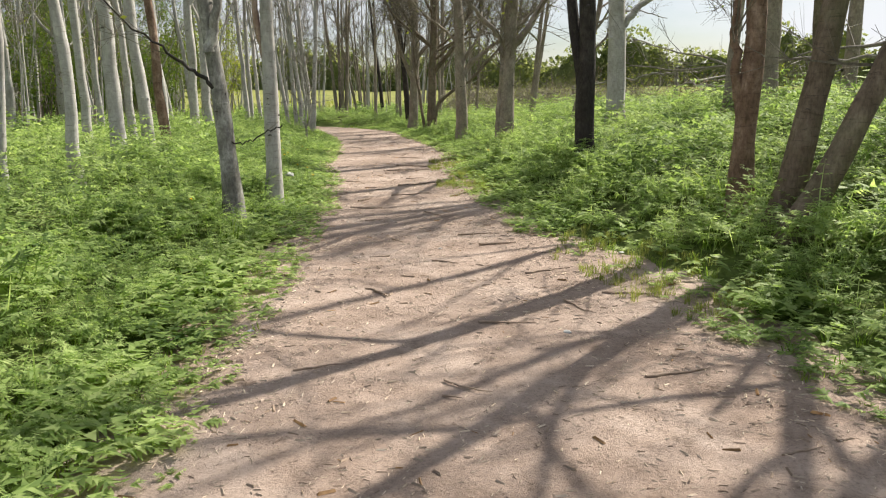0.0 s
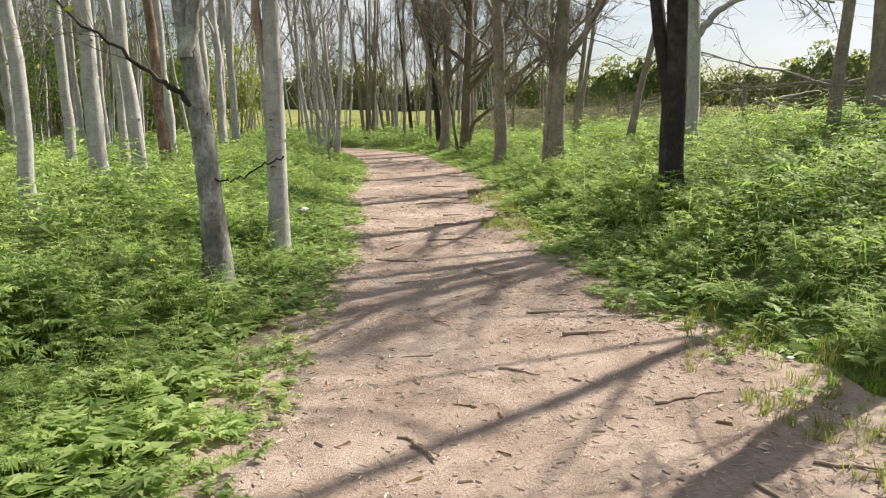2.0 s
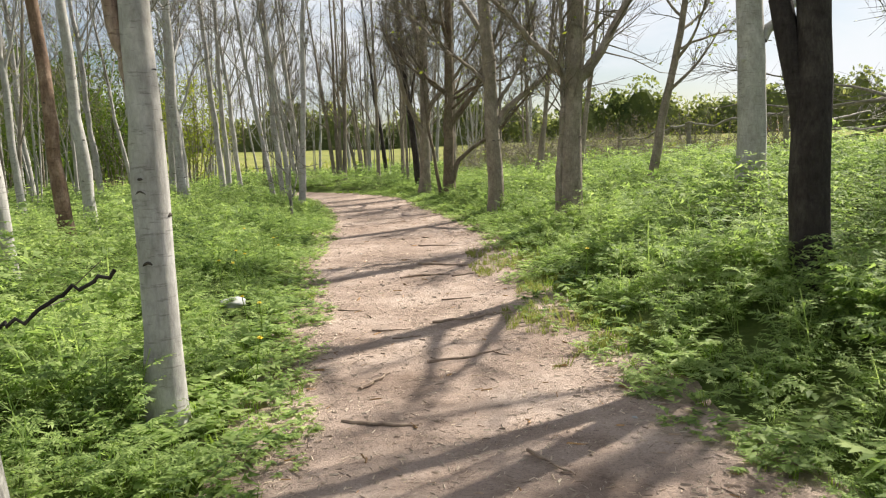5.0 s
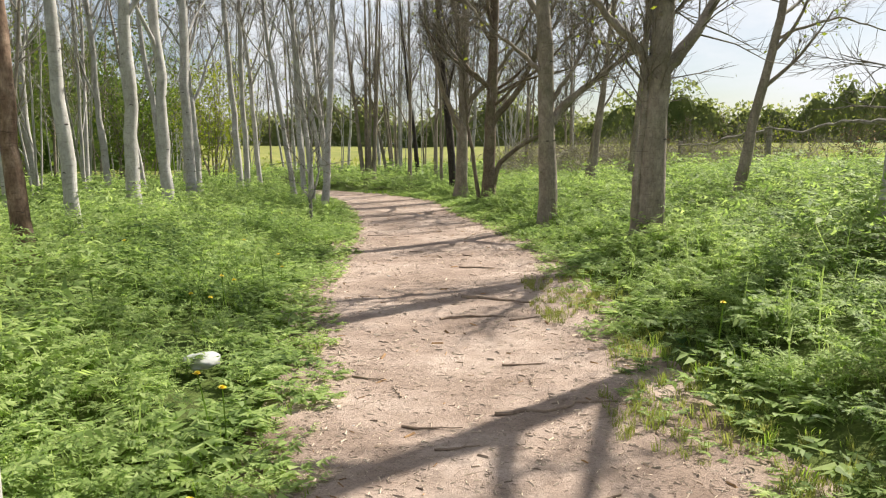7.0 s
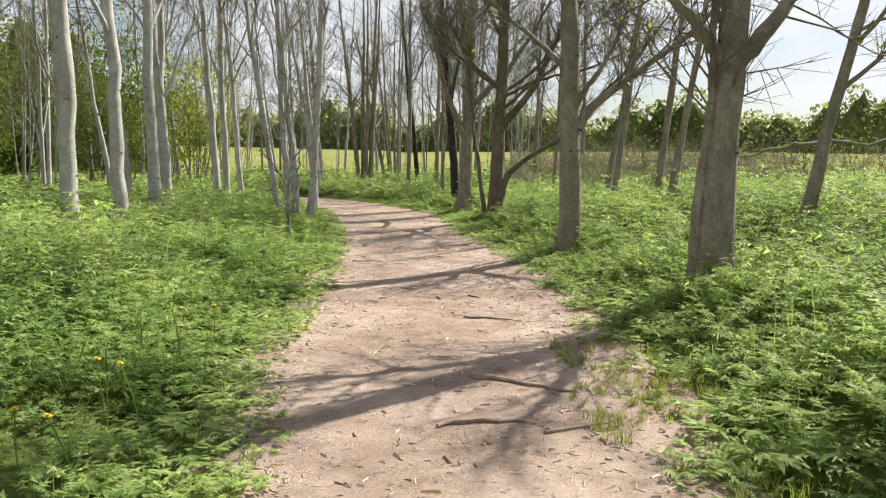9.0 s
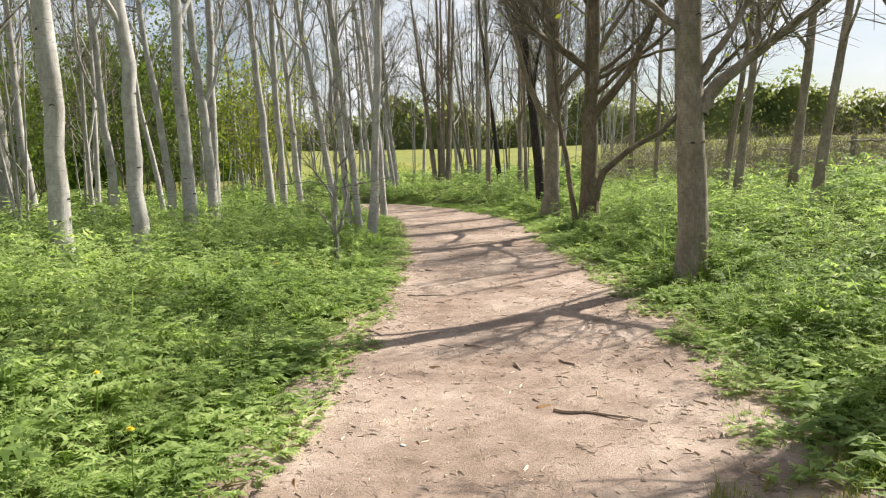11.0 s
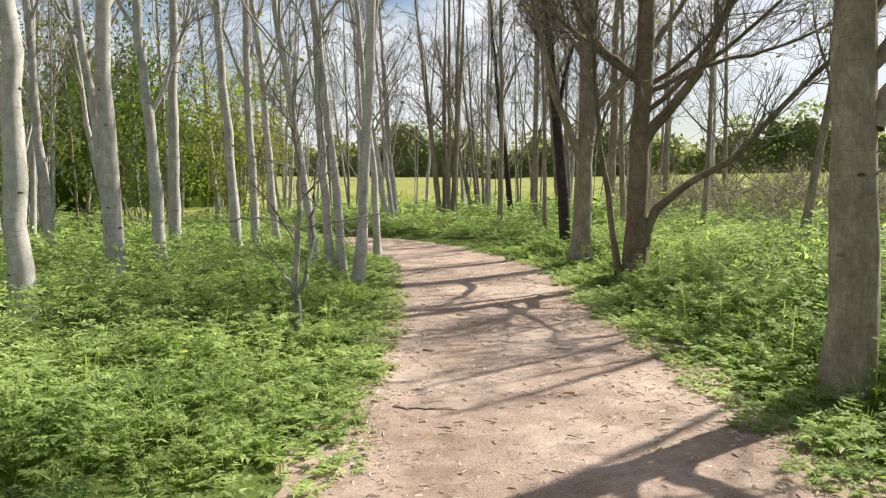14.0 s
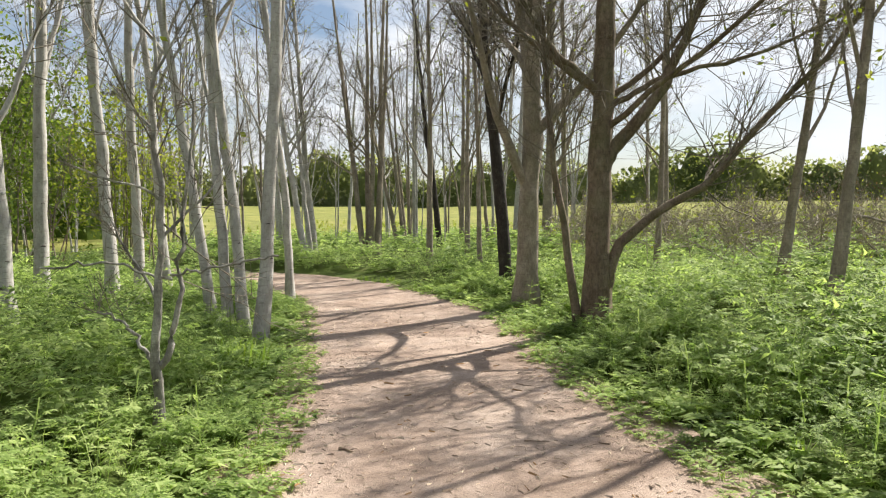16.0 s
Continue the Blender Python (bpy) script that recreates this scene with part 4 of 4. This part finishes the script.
def belt(name, seed, pts, height, depth, count, size, material, label):
    """A long hedge or line of trees: leaves heaped along a line, with an uneven top and dark hollows."""
    rng = np.random.default_rng(seed)
    pts = np.array(pts, float)
    seg = np.concatenate([[0], np.cumsum(np.linalg.norm(np.diff(pts, axis=0), axis=1))])
    s = rng.uniform(0, seg[-1], count)
    x, y = np.interp(s, seg, pts[:, 0]), np.interp(s, seg, pts[:, 1])
    top = height * (0.72 + 0.2 * np.sin(s * 0.21 + seed) + 0.12 * np.sin(s * 0.57) + 0.1 * np.sin(s * 1.3 + 1))
    f = rng.uniform(0, 1, count) ** 0.8
    half = depth * np.sqrt(np.clip(1.02 - f ** 2, 0.02, 1)) * (1 + 0.25 * np.sin(s * 0.9) * np.cos(f * 5))
    x, y = x + rng.uniform(-1, 1, count) * half, y + rng.uniform(-1, 1, count) * half
    c = np.stack([x, y, land(x, y) + f * top], -1)
    a = rng.normal(size=(count, 3))
    a /= np.linalg.norm(a, axis=1)[:, None]
    b = np.cross(a, rng.normal(size=(count, 3)))
    b /= np.linalg.norm(b, axis=1)[:, None] + 1e-9
    z = size * rng.uniform(0.5, 1.3, (count, 1))
    v = np.stack([c - a * z, c + b * z * 0.6, c + a * z, c - b * z * 0.6], 1).reshape(-1, 3)
    heap = Heap()
    heap.add(v, np.arange(count * 4).reshape(-1, 4))
    # the dense heart of the belt, a lumpy ridge well inside the leaves
    ss = np.arange(0, seg[-1], 1.2)
    aa = np.linspace(0, np.pi, 9)
    cx, cy = np.interp(ss, seg, pts[:, 0]), np.interp(ss, seg, pts[:, 1])
    tx, ty = np.gradient(cx), np.gradient(cy)
    tl = np.hypot(tx, ty)
    hh = height * 0.8 * (0.72 + 0.2 * np.sin(ss * 0.21 + seed) + 0.12 * np.sin(ss * 0.57) + 0.1 * np.sin(ss * 1.3 + 1))
    jig = 1 + 0.16 * rng.normal(size=(len(ss), 9))
    X = cx[:, None] - (ty / tl)[:, None] * np.cos(aa)[None] * depth * 0.6 * jig
    Y = cy[:, None] + (tx / tl)[:, None] * np.cos(aa)[None] * depth * 0.6 * jig
    Z = land(cx, cy)[:, None] - 0.3 + np.sin(aa)[None] ** 0.6 * hh[:, None] * jig
    k = (np.arange(len(ss) - 1)[:, None] * 9 + np.arange(8)[None]).ravel()
    heap.add(np.stack([X, Y, Z], -1).reshape(-1, 3), np.stack([k, k + 1, k + 10, k + 9], -1))
    return tagged(part(name, heap.verts(), heap.faces(), material), label, "hedge", kind="stuff")


belt("hedge", 3, [(-120, 110), (-60, 138), (-10, 148), (40, 135), (75, 112), (100, 80), (112, 40), (108, -10)], 10.0, 4.0, 46000, 0.38, HEDGE, "distant overgrown hedge and trees bounding the field")
belt("woodland", 4, [(-36, -25), (-38, 0), (-40, 20), (-40, 38), (-36, 52), (-30, 60)], 9, 3.0, 26000, 0.2, BUSH, "dense leafy thicket deep in the wood")


# ---- fence ----
def post(x, y, h, r, seed):
    rng = np.random.default_rng(seed)
    root = new("fence_post")
    hp = Heap()
    p = curve_pts(rng, (0, 0, -0.4), (rng.normal() * 0.03, rng.normal() * 0.03, 1), h + 0.4, 8, 0.012)
    hp.tube(p, np.full(8, r) * (1 + 0.05 * rng.normal(size=8)), 9, 0.04, rng, cap=True)
    part("shaft", hp.verts(), hp.faces(), WOOD, root)
    wr = Heap()
    a = np.linspace(0, 2 * np.pi, 13)
    c = p[6]
    wr.tube(np.stack([c[0] + np.cos(a) * r * 1.12, c[1] + np.sin(a) * r * 1.12, np.full(13, c[2])], -1), np.full(13, 0.006), 4)
    part("wire_tie", wr.verts(), wr.faces(), STICK, root)
    root.matrix_basis = pose(x, y, float(land(x, y)))
    return tagged(root, "weathered grey round wooden fence post in tall grass", "fence post", "posts of the field fence")


POSTS = [(7.5, 12.4, 1.3), (6.1, 17.2, 1.3), (4.8, 21.9, 1.32), (3.5, 26.4, 1.3), (2.1, 31.5, 1.3), (0.75, 36.6, 1.25), (-0.45, 41.4, 1.25), (-1.7, 46.0, 1.2)]
for i, (x, y, h) in enumerate(POSTS):
    post(x, y, h, 0.06, 700 + i)


def rail(a, b, r, sag, seed, label):
    rng = np.random.default_rng(seed)
    hp = Heap()
    f = np.linspace(0, 1, 18)
    p = np.array(a)[None] * (1 - f[:, None]) + np.array(b)[None] * f[:, None]
    p[:, 2] += -sag * np.sin(np.pi * f) + 0.05 * np.sin(f * 9 + seed)
    p[1:-1] += rng.normal(size=(16, 3)) * 0.022
    hp.tube(p, r * (1 - 0.45 * f) * (1 + 0.08 * rng.normal(size=18)), 7, 0.04, rng, cap=True)
    ob = part("fence_rail", hp.verts(), hp.faces(), WOOD)
    return tagged(ob, label, "fence rail", "rough rails of the field fence")


for i, (k, ha, hb) in enumerate([(1, 1.18, 1.2), (2, 1.2, 1.22), (3, 1.22, 1.12), (1, 0.75, 0.8), (0, 1.15, 1.2), (5, 1.0, 1.12), (6, 1.1, 0.9)]):
    (x0, y0, _), (x1, y1, _) = POSTS[k], POSTS[k + 1]
    rail((x0 - 0.07, y0, float(land(x0, y0)) + ha), (x1 - 0.07, y1, float(land(x1, y1)) + hb), 0.045, 0.06, 720 + i, "rough pale bare branch lashed as a fence rail")


def dead_branch(x, y, z, ang, ln, r, seed):
    rng = np.random.default_rng(seed)
    root = new("dead_branch")
    hp, tips = Heap(), []
    p = curve_pts(rng, (0, 0, z), (np.cos(ang), np.sin(ang), rng.uniform(-0.05, 0.2)), ln, 14, 0.09, -0.01)
    hp.tube(p, np.linspace(r, 0.008, 14), 6)
    part("limb", hp.verts(), hp.faces(), WOOD, root, smooth=True)
    tw = Heap()
    twigs_on(rng, tw, p, r * 0.6, 9, ln * 0.35, 1, tips)
    part("twig", tw.verts(), tw.faces(), WOOD, root)
    root.matrix_basis = pose(x, y, float(land(x, y)))
    return tagged(root, "fallen bare pale branch leaning on the fence", "branch", "fallen branches along the fence")


for i, (x, y, z, a, ln, r) in enumerate([(5.9, 17.6, 1.2, 2.3, 4.2, .05), (6.2, 16.9, 1.0, 2.0, 4.6, .045), (5.0, 21.0, 0.9, 0.6, 3.8, .04), (5.6, 19.0, 0.7, 1.9, 4.0, .04),
                                          (7.4, 13.0, 1.3, 1.9, 4.5, .05), (7.0, 15.0, 0.9, 1.4, 3.6, .04), (0.3, 37.5, 1.0, -0.3, 3.2, .04), (0.6, 33.0, 1.1, 0.1, 3.0, .035)]):
    dead_branch(x, y, z, a, ln, r, 740 + i)


# ---- on the path ----
def stick(pts, r, seed, label="broken brown stick lying on the earth path", lift=0.8, material=None, name="stick", category="stick"):
    rng = np.random.default_rng(seed)
    pts = np.array(pts, float)
    k = 10
    f = np.linspace(0, 1, k) * (len(pts) - 1)
    x, y = (np.interp(f, np.arange(len(pts)), pts[:, c]) for c in (0, 1))
    ln = math.hypot(pts[-1, 0] - pts[0, 0], pts[-1, 1] - pts[0, 1])
    x, y = x + np.cumsum(rng.normal(size=k)) * 0.03 * ln, y + np.cumsum(rng.normal(size=k)) * 0.03 * ln
    cx, cy = float(x.mean()), float(y.mean())
    base = np.maximum(path_z(x, y), land(x, y))
    z = base + r * lift
    rad = r * np.linspace(1.15, 0.4, k) * (1 + 0.12 * rng.normal(size=k))
    hp = Heap()
    hp.tube(np.stack([x - cx, y - cy, z], -1), rad, 7, 0.06, rng, cap=True)
    root = new(name)
    part("stem", hp.verts(), hp.faces(), material or STICK, root)
    j = int(rng.integers(3, 7))
    nb = Heap()
    d = rng.normal(size=2)
    d /= np.linalg.norm(d)
    s0 = np.array([x[j] - cx, y[j] - cy, z[j]])
    nb.tube(np.array([s0, s0 + [d[0] * r * 2.5, d[1] * r * 2.5, r * 0.6], s0 + [d[0] * r * 5, d[1] * r * 5, r * 0.4]]), [r * 0.5, r * 0.4, r * 0.2], 5, cap=True)
    part("side_twig", nb.verts(), nb.faces(), material or STICK, root)
    root.matrix_basis = pose(cx, cy, 0)
    return tagged(root, label, category, "sticks on the path" if name == "stick" else "")


STICKS = [((-.62, 3.44), (-.46, 3.28), .022), ((-.70, 3.5), (-.58, 3.44), .012), ((-2.0, 8.83), (-1.84, 9.2), .03), ((-.82, 7.72), (-.56, 7.42), .024), ((-.2, 5.95), (.12, 6.05), .02),
          ((.1, 5.35), (.5, 5.45), .03), ((.7, 5.9), (1.0, 5.75), .03), ((-5.09, 19.22), (-4.86, 19.0), .026), ((-3.92, 18.72), (-3.63, 18.58), .012), ((-3.35, 18.12), (-3.24, 17.93), .02),
          ((-2.97, 18.26), (-2.79, 18.05), .02), ((-2.1, 18.3), (-2.02, 18.08), .022), ((-5.3, 21.18), (-4.8, 21.12), .012), ((-5.3, 21.22), (-5.14, 21.12), .018), ((-5.03, 21.16), (-4.8, 21.22), .014),
          ((-5.7, 23.25), (-5.58, 23.2), .026), ((-2.3, 10.6), (-1.95, 10.55), .014), ((-2.05, 10.25), (-1.8, 10.35), .012), ((-1.5, 7.0), (-1.2, 7.1), .012), ((.3, 2.6), (.62, 2.55), .014),
          ((.9, 3.2), (1.1, 2.9), .012), ((-.3, 4.6), (-.05, 4.5), .01), ((-.9, 5.7), (-.75, 5.5), .014), ((-2.9, 11.6), (-2.6, 11.5), .012), ((-1.8, 12.0), (-1.4, 12.1), .014),
          ((.6, 4.1), (.95, 4.3), .014), ((1.2, 3.4), (1.5, 3.3), .016), ((.2, 1.5), (.5, 1.35), .01), ((1.3, 1.6), (1.7, 1.75), .014), ((-.7, 1.6), (-.4, 1.7), .01)]
for i, (a, b, r) in enumerate(STICKS):
    stick([a, b], 0.004 + r * 0.34, 800 + i)
srng = np.random.default_rng(12)
for i in range(46):
    y = srng.uniform(0.5, 27)
    el_, er_ = edges(y)
    x = el_ + (er_ - el_) * srng.beta(1.3, 1.0)
    a = srng.uniform(0, 2 * np.pi)
    ln = srng.uniform(0.06, 0.22)
    stick([(x, y), (x + math.cos(a) * ln, y + math.sin(a) * ln)], srng.uniform(0.003, 0.007), 850 + i)
ROOTS = [([(-2.5, 14.72), (-2.2, 14.62), (-1.95, 14.5), (-1.62, 14.32)], .035), ([(-2.55, 13.6), (-2.4, 13.72), (-2.1, 13.75), (-1.95, 13.68)], .022),
         ([(-1.88, 13.55), (-1.6, 13.72), (-1.4, 13.76)], .022), ([(-2.85, 16.95), (-2.6, 16.85), (-2.3, 16.82)], .022), ([(-1.75, 10.9), (-1.3, 11.05), (-.95, 11.15)], .025),
         ([(-1.6, 9.5), (-1.3, 9.65), (-1.05, 9.9)], .022), ([(-2.0, 8.2), (-1.7, 8.1), (-1.45, 8.12)], .02)]
for i, (p, r) in enumerate(ROOTS):
    stick(p, r * 0.7, 900 + i, "gnarled brown tree root breaking through the earth path", 0.25, STICK, "root", "root")

# wood chips and litter
crng = np.random.default_rng(33)
wedge = np.array([[-1, -.16, 0], [1, -.12, 0], [1, .14, 0], [-1, .12, 0], [-.8, 0, .16], [.85, .02, .12]])
wfaces = np.array([[0, 1, 5], [0, 5, 4], [1, 2, 5], [2, 3, 4], [2, 4, 5], [3, 0, 4], [0, 2, 1], [0, 3, 2]])


def litter(name, count, lo, hi, size, material, label, category, bias):
    y = crng.uniform(lo, hi, count)
    el_, er_ = edges(y)
    u = np.where(crng.uniform(size=count) < bias, 1 - crng.exponential(0.16, count), crng.uniform(-0.02, 1.03, count))
    u = np.where(crng.uniform(size=count) < 0.18, crng.exponential(0.07, count), u)
    x = el_ + np.clip(u, -0.06, 1.06) * (er_ - el_)
    keep = (wave(x, y, 1.9, 4.0) + 0.5 * wave(x, y, 5.1, 2.0)) > crng.uniform(-1.2, 0.7, count)
    x, y = x[keep], y[keep]
    n = len(x)
    a, s = crng.uniform(0, 2 * np.pi, n), size * np.clip(crng.lognormal(0, 0.45, n), 0.4, 2.2)
    w = s * crng.uniform(0.35, 2.0, n)
    c, d = np.cos(a)[:, None], np.sin(a)[:, None]
    X, Y = wedge[None, :, 0] * s[:, None], wedge[None, :, 1] * w[:, None]
    tilt = crng.normal(size=(n, 1)) * 0.10
    V = np.stack([X * c - Y * d + x[:, None], X * d + Y * c + y[:, None], wedge[None, :, 2] * w[:, None] + X * tilt + path_z(x, y)[:, None] + 0.002], -1).reshape(-1, 3)
    F = (wfaces[None] + (np.arange(n) * 6)[:, None, None]).reshape(-1, 3)
    return tagged(part(name, V, F, material), label, category, kind="stuff")


litter("wood_chips", 26000, -1, 12, 0.012, CHIP, "pale dry wood chips scattered over the path", "wood chips", 0.35)
litter("wood_chips", 12000, 12, 34, 0.017, CHIP, "pale dry wood chips scattered over the path", "wood chips", 0.2)
litter("twig_litter", 6500, -1, 30, 0.016, STICK, "small dark twigs and bark crumbs trodden into the path", "litter", 0.3)
litter("clods", 14000, -1, 30, 0.009, EARTH, "small crumbs of dry earth lying on the path", "earth crumbs", 0.1)
litter("leaf_litter", 900, -1, 30, 0.026, DEAD, "brown dead leaves along the path's rims", "litter", 0.3)


# ---- small things among the plants ----
def dandelion(x, y, seed):
    rng = np.random.default_rng(seed)
    root = new("dandelion")
    h = rng.uniform(0.40, 0.50)
    st = Heap()
    p = curve_pts(rng, (0, 0, 0), (rng.normal() * 0.1, rng.normal() * 0.1, 1), h, 5, 0.05)
    st.tube(p, np.full(5, 0.004), 5)
    part("stalk", st.verts(), st.faces(), GRASS, root)
    fl = Heap()
    for ring, (n, l, up) in enumerate([(16, 0.026, 0.15), (12, 0.019, 0.5), (8, 0.012, 1.0)]):
        for k in range(n):
            a = 2 * np.pi * k / n + ring * 0.3
            d = np.array([np.cos(a), np.sin(a), up])
            s = np.array([-np.sin(a), np.cos(a), 0]) * 0.005
            o = p[-1] + np.array([0, 0, 0.002 * ring])
            fl.add(np.array([o, o + d * l * 0.6 + s, o + d * l, o + d * l * 0.6 - s]), tris=np.array([[0, 1, 2], [0, 2, 3]]))
    part("flower_head", fl.verts(), fl.faces(), YELLOW, root)
    root.matrix_basis = pose(x, y, float(land(x, y)))
    return tagged(root, "yellow dandelion in flower among green leaves", "dandelion", "dandelions along the path")


for i, (x, y) in enumerate([(-4.39, 13.19), (-5.46, 15.59), (-6.55, 14.47), (-4.80, 15.07), (-4.35, 13.95), (-3.01, 5.45), (-4.19, 12.25), (-4.38, 12.1), (-.25, 11.95), (-4.5, 13.0), (-3.15, 10.0), (-3.3, 10.15), (-2.7, 8.6), (-6.9, 20.6)]):
    dandelion(x, y, 950 + i)


def boulder(x, y, w, seed, material, label, name="stone"):
    bm = bmesh.new()
    bmesh.ops.create_icosphere(bm, subdivisions=3, radius=1.0)
    rng = np.random.default_rng(seed)
    o = rng.uniform(0, 9, 3)
    for v in bm.verts:
        n = noise.noise(v.co * 1.3 + Vector(o)) * 0.35 + noise.noise(v.co * 4 + Vector(o)) * 0.08
        v.co = v.co * (1 + n)
        v.co.x, v.co.y, v.co.z = v.co.x * w, v.co.y * w * 0.75, max(v.co.z, -0.5) * w * 0.32
    me = bpy.data.meshes.new(name)
    bm.to_mesh(me)
    bm.free()
    me.materials.append(material)
    for p in me.polygons:
        p.use_smooth = True
    ob = new(name, me)
    ob.matrix_basis = pose(x, y, float(land(x, y)) + w * (0.75 if w > 0.1 else 0.12), 0, 0, float(rng.uniform(0, 360)))
    return tagged(ob, label, "stone")


boulder(-3.97, 11.40, 0.17, 5, STONE, "pale grey stone half hidden among green plants")
for i, (x, y, w) in enumerate([(-1.25, 2.35, .025), (-.3, 5.2, .02), (.9, 2.4, .03), (-1.7, 6.9, .022), (-2.6, 10.6, .02), (-1.5, 13.2, .02), (-3.7, 16.2, .025), (-4.6, 17.6, .02), (1.5, 4.9, .03), (-.2, 8.2, .02)]):
    boulder(x, y, w, 30 + i, STONE, "small pale pebble trodden into the path", "pebble")
